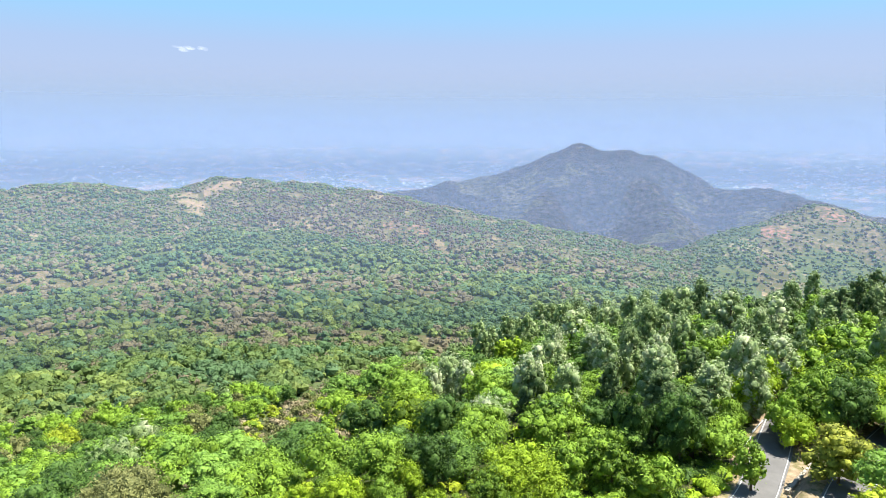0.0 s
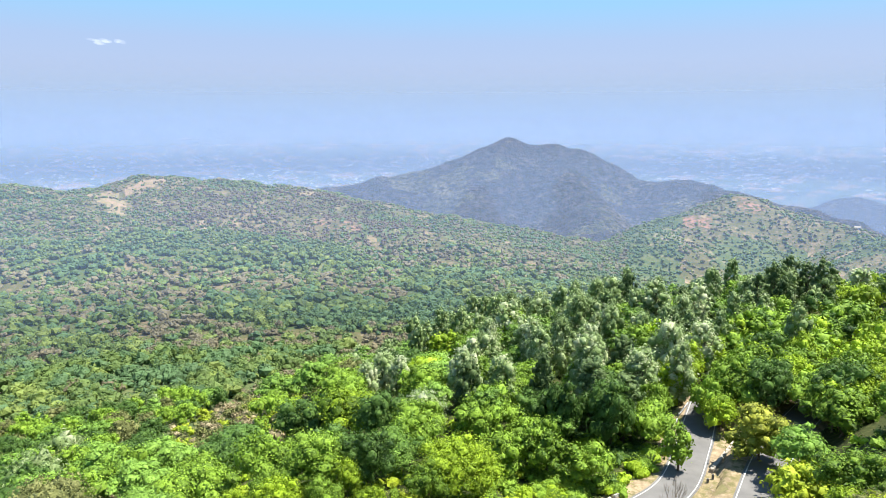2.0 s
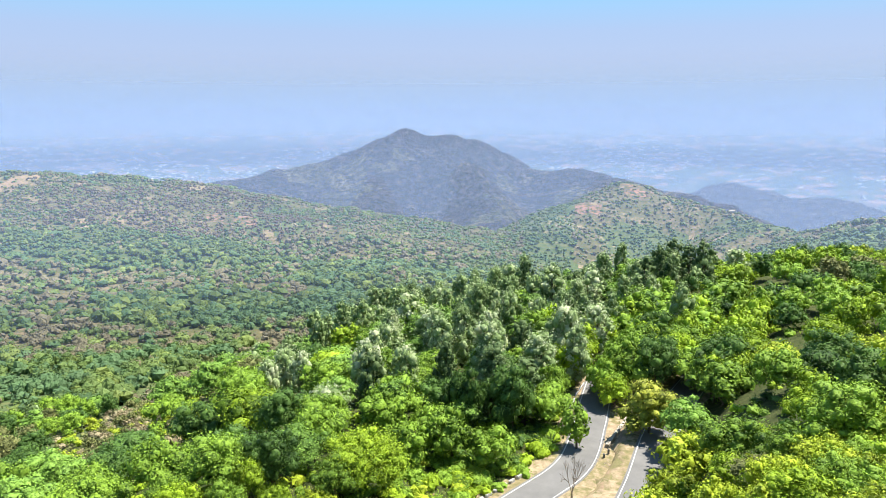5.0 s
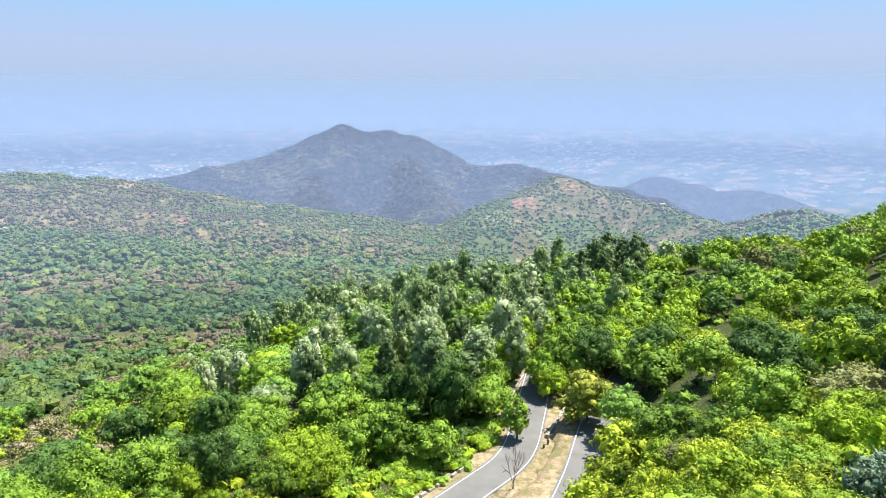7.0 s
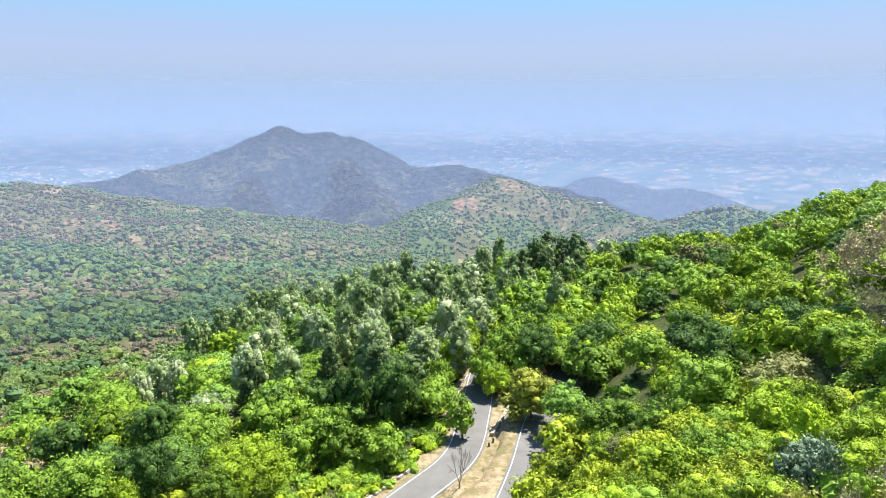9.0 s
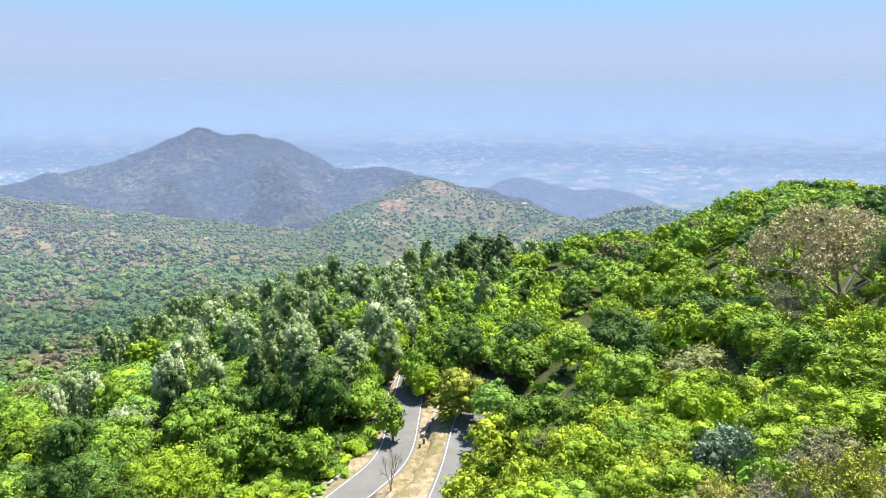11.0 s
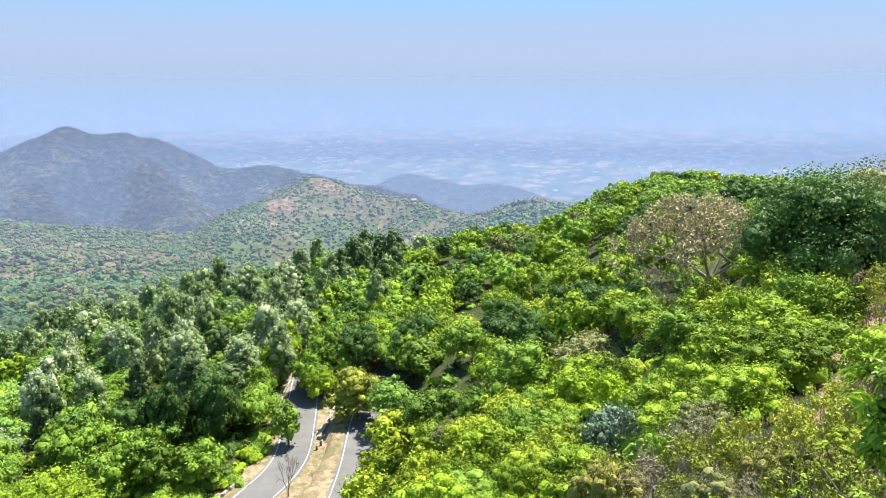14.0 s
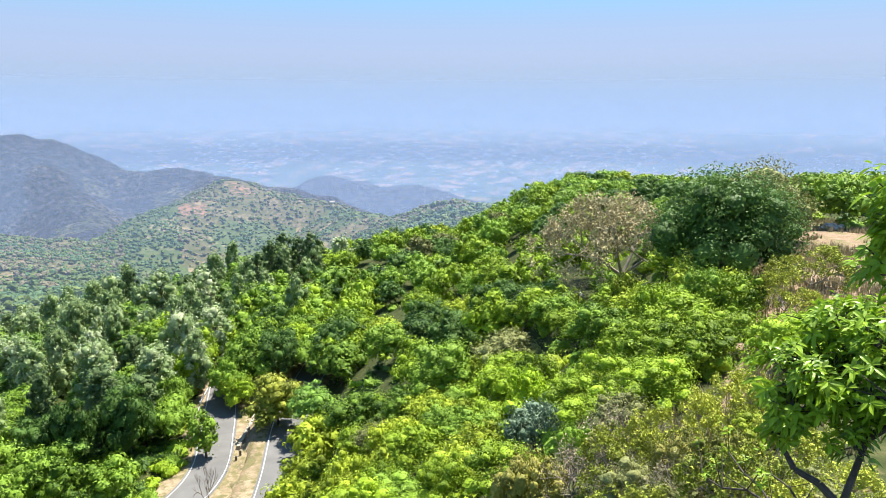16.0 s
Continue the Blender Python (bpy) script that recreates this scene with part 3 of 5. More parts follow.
def crown_lumps(g, n, high, wide, base, style):
    """Centres and radii of the lumps of one crown standing at the origin."""
    lo, R = high * base, wide * 0.5
    if style == "column":
        t = (np.arange(n) + g.uniform(0.2, 0.8, n)) / n
        prof = R * np.interp(t, (0, 0.25, 0.7, 1), (0.55, 0.85, 0.75, 0.3))
        a = np.arange(n) * 2.4 + g.uniform(-0.5, 0.5, n)
        k = g.uniform(0.25, 0.95, n)
        c = np.stack([np.cos(a) * prof * k, np.sin(a) * prof * k, lo + (high - lo) * (0.06 + 0.86 * t)], -1)
        return c, R * g.uniform(0.2, 0.42, n) * (1.1 - 0.3 * t)
    i = np.arange(n)
    bottom = 0.15 if style == "umbrella" else -0.5
    z = 1 - (1 - bottom) * (i + 0.5) / n
    a = i * 2.4 + g.uniform(-0.4, 0.4, n)
    flat = np.sqrt(np.maximum(1 - z * z, 0))
    k = g.uniform(0.5, 1.08, n)
    rad = R * g.uniform(0.13, 0.36, n)
    c = np.stack([np.cos(a) * flat * k * R * 0.74, np.sin(a) * flat * k * R * 0.74, z * k], -1)
    if style == "umbrella":
        c[:, 2] = lo + (high - lo) * (0.35 + 0.52 * c[:, 2]) + g.normal(size=n) * high * 0.04
    else:
        half = (high - lo) * 0.5
        c[:, 2] = lo + half * 0.92 + c[:, 2] * np.maximum(half - rad * 0.55, half * 0.45)
    c = np.vstack([c, [[0, 0, lo + (high - lo) * 0.42]]])
    return c, np.append(rad, min(R * 0.62, (high - lo) * 0.42))


STYLE_SQUASH = {"dome": 0.82, "column": 1.35, "umbrella": 0.5, "shaggy": 0.95}


def crown_mesh(g, high, wide, base, style, lumps, detail):
    """Verts and triangles of one crown, and its lumps."""
    level, leaf, leaves, more = DETAIL[detail]
    c, rad = crown_lumps(g, max(5, int(lumps * more)), high, wide, base, style)
    squash = STYLE_SQUASH[style]
    if wide > 10.5 and detail in ("close", "near"):
        level, leaves = 2, leaves * 1.5
    v, f = lump_shells(g, c, rad * (0.55 if level == 1 else 0.5 if level else 0.74), level, squash, 0.22)
    count = int(leaves * min(5.0, max(0.3, wide * (wide + high) / 110)))
    q, t = sprays(g, c, rad, count, leaf, squash, 0.35 if style == "umbrella" else 0.15, 0.8 if style in ("column", "shaggy") else 0.42, 0.72, 1.45 if style in ("column", "shaggy") else 1.27)
    return np.vstack([v, q]), np.vstack([f, t + len(v)]), c


def tube(verts, faces, a, b, ra, rb, sides=6):
    a, b = np.array(a, float), np.array(b, float)
    w = b - a
    w /= np.linalg.norm(w) + 1e-9
    u = np.cross(w, (0.3, 1, 0.2))
    u /= np.linalg.norm(u)
    v = np.cross(w, u)
    o = len(verts)
    for p, r in ((a, ra), (b, rb)):
        for k in range(sides):
            t = 2 * math.pi * k / sides
            verts.append(p + (u * math.cos(t) + v * math.sin(t)) * r)
    for k in range(sides):
        faces.append((o + k, o + (k + 1) % sides, o + sides + (k + 1) % sides, o + sides + k))


def make_tree(name, seed, height, radius, leaf_mat, label, detail, lumps=16, base=0.1, style="dome"):
    """A tree with its base at the origin: tapered trunk with limbs, crown of leafy lumps."""
    g = np.random.default_rng(seed)
    thing = new(name)
    q, f, c = crown_mesh(g, height, radius * 2, base, style, lumps, detail)
    lo = height * max(base, 0.08)
    verts, faces = [], []
    top = lo + (height - lo) * 0.55
    bend = g.normal(size=2) * radius * 0.08
    tr = 0.026 * height
    tube(verts, faces, (0, 0, -0.8), (bend[0], bend[1], lo), tr * 1.15, tr * 0.8)
    tube(verts, faces, (bend[0], bend[1], lo), (0, 0, top), tr * 0.8, tr * 0.4)
    for i in range(0, len(c), 2):
        s = (bend[0] * 0.7, bend[1] * 0.7, lo * 0.9 + (top - lo) * g.uniform(0, 0.8))
        tube(verts, faces, s, c[i], tr * 0.35, tr * 0.1, 4)
    mesh_object("trunk", verts, faces, BARK, thing)
    mesh_object("crown", q, f, leaf_mat, thing, smooth=True)
    tagged(thing, label, "tree")
    return thing


def grow(rng, verts, faces, tips, a, way, length, width, depth):
    """Branches that fork on and on."""
    b = a + way * length
    tube(verts, faces, a, b, width, width * 0.6, 5 if depth > 2 else 3)
    if depth == 0:
        tips.append(b)
        return
    for _ in range(3 if depth > 1 else 2):
        w = way + rng.normal(size=3) * 0.5 + np.array([0, 0, 0.08])
        grow(rng, verts, faces, tips, b, w / np.linalg.norm(w), length * rng.uniform(0.6, 0.85), width * 0.6, depth - 1)


def make_bare_tree(name, seed, height, radius, leaf_mat, per=3, leaf=0.28, label="", depth=5, limbs=4):
    """A half-leafless tree: forking pale branches, a few dry leaves at their tips."""
    rng = np.random.default_rng(seed)
    thing = new(name)
    verts, faces, tips = [], [], []
    tube(verts, faces, (0, 0, -0.5), (0, 0, height * 0.14), height * 0.035, height * 0.03)
    for k in range(limbs):
        t = 2 * math.pi * (k + rng.uniform(0, 0.7)) / limbs
        w = np.array([math.cos(t) * 0.75, math.sin(t) * 0.75, rng.uniform(0.5, 1.0)])
        grow(rng, verts, faces, tips, np.array([0, 0, height * 0.13]), w / np.linalg.norm(w), height * 0.3, height * 0.02, depth)
    verts, tips = np.array(verts), np.array(tips)
    top, out = np.percentile(tips[:, 2], 97), np.percentile(np.hypot(tips[:, 0], tips[:, 1]), 95)
    fit = np.array([radius / out, radius / out, height / top])
    mesh_object("trunk", verts * np.where(verts[:, 2:] > 0, fit, 1.0), faces, TWIG, thing, "pale leafless branches")
    if per:
        q, f = leaf_cloud(rng, tips * fit, np.full(len(tips), radius * 0.1), per, leaf)
        mesh_object("crown", q, f, leaf_mat, thing)
    tagged(thing, label, "tree")
    return thing


SPECIES = {
    "mid": (LEAF_MID, dict(height=7.0, radius=3.9, base=0.12, lumps=18), "broad green leafy tree on the wooded slope"),
    "bright": (LEAF_BRIGHT, dict(height=6.0, radius=3.5, base=0.1, lumps=16), "bright green leafy tree on the wooded slope"),
    "feather": (LEAF_FEATHER, dict(height=7.5, radius=4.5, base=0.2, lumps=20, style="umbrella"), "feathery green tree with a flat layered crown"),
    "lime": (LEAF_LIME, dict(height=5.5, radius=2.6, base=0.1, lumps=14, style="shaggy"), "lime-green freshly leaved tree on the slope"),
    "yellow": (LEAF_YELLOW, dict(height=4.2, radius=3.0, base=0.04, lumps=20), "yellow-green bushy tree on the open slope"),
    "dark": (LEAF_DARK, dict(height=8.0, radius=4.2, base=0.05, lumps=22), "dark green dense-crowned tree on the slope"),
    "silver": (LEAF_SILVER, dict(height=13.0, radius=3.0, base=0.12, lumps=26, style="column"), "tall slender tree with silvery-backed leaves"),
    "pine": (LEAF_PINE, dict(height=15.0, radius=2.8, base=0.1, lumps=26, style="column"), "tall dark green slender tree above the woods"),
    "olive": (LEAF_OLIVE, dict(height=5.6, radius=3.4, base=0.08, lumps=22, style="shaggy"), "dull olive thinning tree on the slope"),
    "blue": (LEAF_BLUE, dict(height=3.2, radius=2.0, base=0.05, lumps=14, style="shaggy"), "blue-grey leaved bush among yellow-green scrub"),
    "gold": (LEAF_GOLD, dict(height=7.5, radius=3.9, base=-0.04, lumps=26), "golden-green round tree standing between the roads"),
    "orange": (LEAF_ORANGE, dict(height=3.2, radius=2.2, base=0.05, lumps=14, style="shaggy"), "orange-tinged flowering bush on the slope"),
    "dry": (LEAF_DRY, dict(height=3.0, radius=2.4, base=0.03, lumps=14, style="shaggy"), "dry straw-coloured bush on bare ground"),
    "bare": (LEAF_BROWN, dict(height=6.0, radius=5.5, per=20, leaf=0.16), "dry brown nearly leafless spreading tree"),
    "sparse": (LEAF_AMBER, dict(height=3.0, radius=2.6, per=12, leaf=0.11), "tangled bush of bare twigs and yellowing leaves"),
    "twigs": (LEAF_DRY, dict(height=3.0, radius=2.6, per=2, leaf=0.09, depth=5), "tangle of pale bare twigs among the scrub"),
    "slender": (LEAF_MID, dict(height=6.0, radius=1.9, base=0.25, lumps=14, style="column"), "slender loosely leaved green tree beside the road"),
    "leafless": (LEAF_DRY, dict(height=6.0, radius=1.8, per=0, depth=4), "pale leafless slender tree beside the road"),
}
MODELS = {}
USED = set()


def model_of(key, detail, rng, high, wide):
    """One of three models of a kind at that fineness, made when it is first wanted; a very large tree has a model of its own."""
    mat, kw, label = SPECIES[key]
    variant = rng.randrange(1 if key in ("gold", "leafless") else 3)
    at = (key, detail, variant)
    if wide > 2.9 * kw["radius"] and "lumps" in kw:
        at = (key, high, wide)
        kw = dict(kw, height=high, radius=wide * 0.5, lumps=int(kw["lumps"] * 1.7))
    if at not in MODELS:
        seed = 1000 + 17 * len(MODELS)
        if key in ("bare", "leafless", "sparse", "twigs"):
            MODELS[at] = make_bare_tree("tree", seed, leaf_mat=mat, label=label, **kw)
        else:
            MODELS[at] = make_tree("tree", seed, leaf_mat=mat, label=label, detail=detail, **kw)
    return MODELS[at]


def place_tree(src, m):
    """The model itself at its first place, copies of it after that."""
    if src.name in USED:
        return copy_thing(src, m @ Matrix.Diagonal((1 / src.scale.x, 1 / src.scale.y, 1 / src.scale.z, 1)))
    USED.add(src.name)
    src.matrix_basis = m
    return src


def plant(key, x, y, rng, high, wide):
    """One more tree of the kind at x, y, so many metres high and wide."""
    src = model_of(key, "near" if key in ("bare", "leafless", "sparse", "twigs") else detail_at(math.hypot(x, y)), rng, high, wide)
    kw = SPECIES[key][1]
    sz, sx = high / kw["height"], wide / (2.0 * kw["radius"])
    if MODELS.get((key, high, wide)) == src:
        sz = sx = 1.0
    m = pose(x, y, float(ground(x, y)) - 0.1, rng.uniform(-4, 4), rng.uniform(-4, 4), rng.uniform(0, 360)) @ Matrix.Diagonal((sx, sx * rng.uniform(0.9, 1.1), sz, 1))
    return place_tree(src, m)


# ---- woods: what stands where ----
def zone(az, r, rnd):
    """Kind, height and width of a tree by the stretch of slope on which it stands."""
    def pick(**weights):
        return rnd.choices(list(weights), list(weights.values()))[0]

    if r < 72 and az > 2:
        return pick(yellow=5, bright=4, olive=0.5, mid=1.6), rnd.uniform(3.0, 4.8), rnd.uniform(3.8, 6.0)
    if r < 72:
        return pick(yellow=2, bright=4, mid=3), rnd.uniform(3.0, 5.5), rnd.uniform(4, 6.5)
    if az > 13:
        return pick(bright=4.5, mid=5, dark=2.6, yellow=0.3, olive=0.9), rnd.uniform(5.5, 9), rnd.uniform(7, 10.5)
    if -24 < az and 108 < r < 230:
        k = pick(silver=4, feather=3, dark=1.5, mid=2.5)
        return k, rnd.uniform(8, 13) if k == "silver" else rnd.uniform(6, 9), rnd.uniform(4.5, 6.5) if k == "silver" else rnd.uniform(7, 11)
    if az < -24:
        k = pick(bright=0.3, mid=3.6, feather=1.2, dark=4.5, olive=1.6, yellow=0.1, silver=0.6 if r > 130 else 0)
        return k, rnd.uniform(6, 10), rnd.uniform(8, 12.5)
    return pick(mid=4.5, feather=3, bright=1.2, dark=2.6, silver=0.4), rnd.uniform(5.5, 9), rnd.uniform(7, 10.5)


def open_ground(az, r):
    """Bare clearing on the shoulder of the hill, and the roads, stay free of trees."""
    x, y = r * math.sin(radians(az)), r * math.cos(radians(az))
    d, h = road_near(np.array([x]), np.array([y]))
    return d[0] < (3.0 if x > 17 or y > 112 else 4.6) or (az > 47.5 and 36 < r < 92) or (5 < az < 10 and 84 < r < 112) or (33 < az < 39.5 and 69 < r < 84)


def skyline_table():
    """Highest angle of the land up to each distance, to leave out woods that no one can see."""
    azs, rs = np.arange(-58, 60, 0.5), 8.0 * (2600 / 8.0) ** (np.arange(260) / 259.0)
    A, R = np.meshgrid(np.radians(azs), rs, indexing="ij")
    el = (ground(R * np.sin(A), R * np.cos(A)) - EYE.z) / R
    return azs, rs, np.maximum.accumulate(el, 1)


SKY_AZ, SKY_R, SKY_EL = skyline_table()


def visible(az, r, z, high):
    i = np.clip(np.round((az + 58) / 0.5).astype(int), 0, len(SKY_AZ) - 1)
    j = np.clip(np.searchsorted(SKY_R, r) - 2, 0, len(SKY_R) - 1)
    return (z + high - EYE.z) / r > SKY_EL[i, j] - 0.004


def scatter(rnd, r0, r1, az0, az1, gap, keep=None):
    """Random spots not closer than gap to each other."""
    cells, spots = {}, []
    n = int((az1 - az0) / 360 * math.pi * (r1 * r1 - r0 * r0) / (gap * gap) * 4.0)
    for _ in range(n):
        az, r = rnd.uniform(az0, az1), math.sqrt(rnd.uniform(r0 * r0, r1 * r1))
        x, y = r * math.sin(radians(az)), r * math.cos(radians(az))
        c = (int(x // gap), int(y // gap))
        if any((x - q[0]) ** 2 + (y - q[1]) ** 2 < gap * gap for i in (-1, 0, 1) for j in (-1, 0, 1) for q in cells.get((c[0] + i, c[1] + j), ())):
            continue
        cells.setdefault(c, []).append((x, y))
        spots.append((az, r, x, y))
    return spots


KEY_TREES = {
    "dark": ((45.2, 61.5, 10.2, 14.5), (20.9, 102.5, 6, 8), (17.1, 162, 6.5, 9.7), (-23.4, 74, 8, 7.1), (-3, 97, 12, 9), (-6.8, 96.5, 11, 7.3), (-34.4, 111.5, 7, 11.5)),
    "olive": ((37.7, 29.5, 3.2, 3.6), (42.5, 18.5, 1.8, 2.4), (46.5, 16.5, 1.4, 2.0), (50, 16, 1.3, 2.2), (53, 18, 1.4, 2.4), (39.5, 21, 2.0, 2.4), (47.2, 79, 9.4, 11.8), (12.4, 158, 6, 14), (28.7, 65, 4.5, 7.5)),
    "bare": ((37.6, 80, 10, 17.5),),
    "sparse": ((53.5, 13.2, 1.5, 3.0), (56.5, 13.5, 1.5, 3.2), (51.2, 13.0, 1.2, 2.6), (58.5, 15, 1.8, 3.4), (54.5, 16.5, 1.8, 3.2), (41, 17, 1.8, 3.2), (45.5, 15.5, 1.6, 3.4), (48.5, 17.5, 2.0, 3.4), (38, 23, 2.4, 3.6), (43, 24, 2.4, 3.4), (47, 27, 2.2, 3.4), (50.5, 21, 1.8, 3.0), (51.2, 52, 2.6, 5), (49.6, 46.5, 2.4, 4)),
    "twigs": ((37.3, 24.5, 2.6, 4.4), (35.5, 23.5, 2.2, 3.6), (39.5, 26, 2.4, 3.6), (45, 19.5, 1.8, 3.0), (34.0, 75, 3.0, 4.5)),
    "leafless": ((2.7, 79.5, 6.2, 3.2),),
    "mid": ((6.8, 114, 9.5, 11), (5.3, 110, 7.5, 7.5), (8.4, 125, 9.5, 11), (14, 107, 8.5, 10.5), (29.6, 185, 7, 12.4), (35.9, 53.5, 5.5, 6.5), (43.8, 47.5, 5, 4.2), (25.8, 95.5, 5.5, 6.6), (12.7, 116.5, 7.5, 12.5), (23.2, 113.5, 6, 7.4), (34.5, 25.5, 3.2, 1.8), (6.9, 117.5, 6.5, 6.8), (23.7, 154.5, 6.5, 11.1), (21.8, 193.5, 6, 12.3), (35, 215.5, 6, 10.1), (33.2, 182.5, 6, 11.5), (50.1, 97, 5, 5.3), (54.3, 100, 6, 7), (-8.3, 86, 8, 8.1), (-28, 73, 8, 9.5), (-19.5, 83.5, 8, 8.6), (6.8, 116.5, 8, 6.7), (0.9, 106, 8, 6.2)),
    "slender": ((2.9, 92.5, 6.5, 4.4),),
    "bright": ((11.9, 75.6, 5, 6.5), (12.9, 90, 5.5, 7), (38.5, 36, 3.5, 5), (41, 33, 3.0, 4.6), (43.5, 37.5, 3.5, 5), (36.5, 33, 3, 4.5), (39.8, 43, 4, 6), (42.6, 45, 4, 6), (45.8, 41, 3.2, 4.5), (34.5, 38, 3.4, 5), (15.6, 122, 7.5, 10), (30.2, 96, 6.5, 8.8), (31, 71, 5.5, 7.2), (40.5, 49, 5, 4.4), (41.4, 38, 3.6, 2.8), (37.3, 50, 3.5, 3.3), (14.5, 180, 8, 11.5), (26.5, 166, 7, 13.2), (52.5, 120.5, 6, 10.4), (-15.7, 75, 8, 11.1), (5.8, 107.5, 6, 6.8), (-25, 100, 8, 12.7), (-18.4, 126, 8, 11.5), (-16.4, 144, 8, 9.4)),
    "yellow": ((8.6, 64, 6.2, 8.5), (9.7, 70, 6.5, 8.5), (7.4, 58, 6.2, 8.0), (10.7, 77, 6.4, 8.5), (11.9, 86, 6.2, 8), (6.6, 52, 5.4, 6.5), (40, 18, 1.4, 1.8), (44, 14.5, 0.9, 1.3), (51.5, 15, 0.8, 1.2), (48.5, 24, 1.6, 2.2), (18.2, 113.5, 4.5, 8.8), (36.2, 39, 3.5, 2.9), (21.7, 67, 3.6, 6.8), (26.2, 44, 3.4, 4.6), (24.7, 70, 3.4, 5.3), (18.8, 51.5, 3.4, 5.4), (14.8, 51, 3.2, 5.9)),
    "lime": ((30.5, 46, 4, 3.6), (0, 141, 9, 6.9)),
    "blue": ((30.8, 34.5, 3.2, 3.2), (32.3, 33.5, 2.6, 2.0)),
    "orange": ((30.5, 24, 3.2, 3.2), (46.5, 20, 2.6, 2.6), (43.5, 21.5, 2.4, 2.4), (44.5, 17, 1.5, 1.8), (48, 19, 1.4, 1.8)),
    "gold": ((8.7, 97.5, 8.3, 8.4),),
    "dry": ((53.5, 60, 1.6, 2.6),),
    "pine": ((10.1, 181, 15.5, 6.5), (11.2, 178, 14.5, 6), (12.4, 176, 15, 6.5), (7.8, 170.5, 12.5, 6.8), (8.9, 176, 14.5, 6), (-1.6, 101, 11, 6.5), (-4.4, 103, 12, 6.5)),
    "silver": ((4.2, 124, 12, 8), (-0.5, 110, 12, 8), (-4.5, 112, 13, 8), (1.7, 119, 13, 8.8), (14.4, 190, 10, 8.3), (-9.7, 128.5, 12, 8.4), (-11.6, 145, 12, 8.2), (3.4, 156.5, 13, 7.5), (0.6, 166.5, 13, 8), (-3.1, 187.5, 12, 9)),
}
rnd = random.Random(4)
taken = []
for key, rows in KEY_TREES.items():
    for az, r, high, wide in rows:
        x, y = r * math.sin(radians(az)), r * math.cos(radians(az))
        plant(key, x, y, rnd, high, wide)
        taken.append((x, y, wide * 0.5))
spots = scatter(rnd, 26, 72, -54, 62, 3.5) + scatter(rnd, 72, 290, -25, 13, 6.3) + scatter(rnd, 72, 290, 13, 62, 6.9) + scatter(rnd, 72, 290, -57, -25, 7.4)
spots = [s for s in spots if not open_ground(s[0], s[1]) and not any((s[2] - t[0]) ** 2 + (s[3] - t[1]) ** 2 < (t[2] * 0.7 + 0.6) ** 2 for t in taken)]
spots = [s for s in spots if not (-11 < s[0] < 9.5 and s[1] < 96 and road_near(np.array([s[2]]), np.array([s[3]]))[0][0] < (4.4 if s[2] < 16 else 3.6))]
spots.sort(key=lambda s: s[1])
STUFF = {}
trees = len(taken)
for az, r, x, y in spots:
    key, high, wide = zone(az, r, rnd)
    if by_spur(x, y, 16.0):
        key, high, wide = rnd.choices(["olive", "yellow", "dry", "mid"], [4, 3, 2, 1])[0], rnd.uniform(2.2, 4.2), rnd.uniform(3.5, 6)
    if -10 < az < 8.5 and 40 < r < 82:
        key, high, wide = key, rnd.uniform(1.2, 2.4), rnd.uniform(2.4, 3.8)
    if r > 72 and az > 31:
        high, wide = rnd.uniform(4.6, 6.6), rnd.uniform(6.5, 9.5)
    if key in ("dark", "silver") and 8 < az < 22 and r < 106:
        key = "bright"
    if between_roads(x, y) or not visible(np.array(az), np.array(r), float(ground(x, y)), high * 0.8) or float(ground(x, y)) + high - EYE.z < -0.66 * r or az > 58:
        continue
    if trees < 230 and (r < 75 or rnd.random() < 0.5):
        plant(key, x, y, rnd, high, wide)
        trees += 1
    else:
        STUFF.setdefault((key, detail_at(r)), []).append((x, y, float(ground(x, y)), high, wide))


def build_wood(key, rows, detail, label, mat, seed):
    """Many crowns, joined."""
    g, vs, fs, n = np.random.default_rng(seed), [], [], 0
    kw = SPECIES[key][1]
    for x, y, z, high, wide in rows:
        v, f, _ = crown_mesh(g, high, wide, kw["base"], kw.get("style", "dome"), kw["lumps"], detail)
        vs.append(v + np.array([x, y, z]))
        fs.append(f + n)
        n += len(v)
    ob = mesh_object("woodland", np.vstack(vs), np.vstack(fs), mat, smooth=True)
    return tagged(ob, label, "woodland", kind="stuff")


def build_scrub(rows, lumps, level, leaves, leaf, label, mat, seed, name="woodland", category="woodland"):
    """Low or far crowns of a few lumps each, joined."""
    g = np.random.default_rng(seed)
    rows = np.asarray(rows)
    n = len(rows)
    a, k = g.uniform(0, 6.28, (n, lumps)), np.sqrt(g.uniform(0.0, 1, (n, lumps)))
    if lumps == 1:
        k = k * 0
    up = 0.55 - 0.25 * k + g.uniform(-0.08, 0.08, k.shape)
    c = np.stack([rows[:, None, 0] + np.cos(a) * k * rows[:, None, 4] * 0.3, rows[:, None, 1] + np.sin(a) * k * rows[:, None, 4] * 0.3, rows[:, None, 2] + rows[:, None, 3] * up], -1).reshape(-1, 3)
    rad = (rows[:, None, 4] * g.uniform(0.24, 0.36, (n, lumps)) * (1.4 if lumps == 1 else 1.0)).ravel()
    v, f = lump_shells(g, c, rad * (0.7 if leaves > 10 else 1.0), level, 0.85, 0.28, hollow=False)
    if leaves:
        q, t = sprays(g, c, rad, leaves * n, leaf, 0.85, 0.2, 0.6, 0.85, 1.25)
        v, f = np.vstack([v, q]), np.vstack([f, t + len(v)])
    return tagged(mesh_object(name, v, f, mat), label, category, kind="stuff")


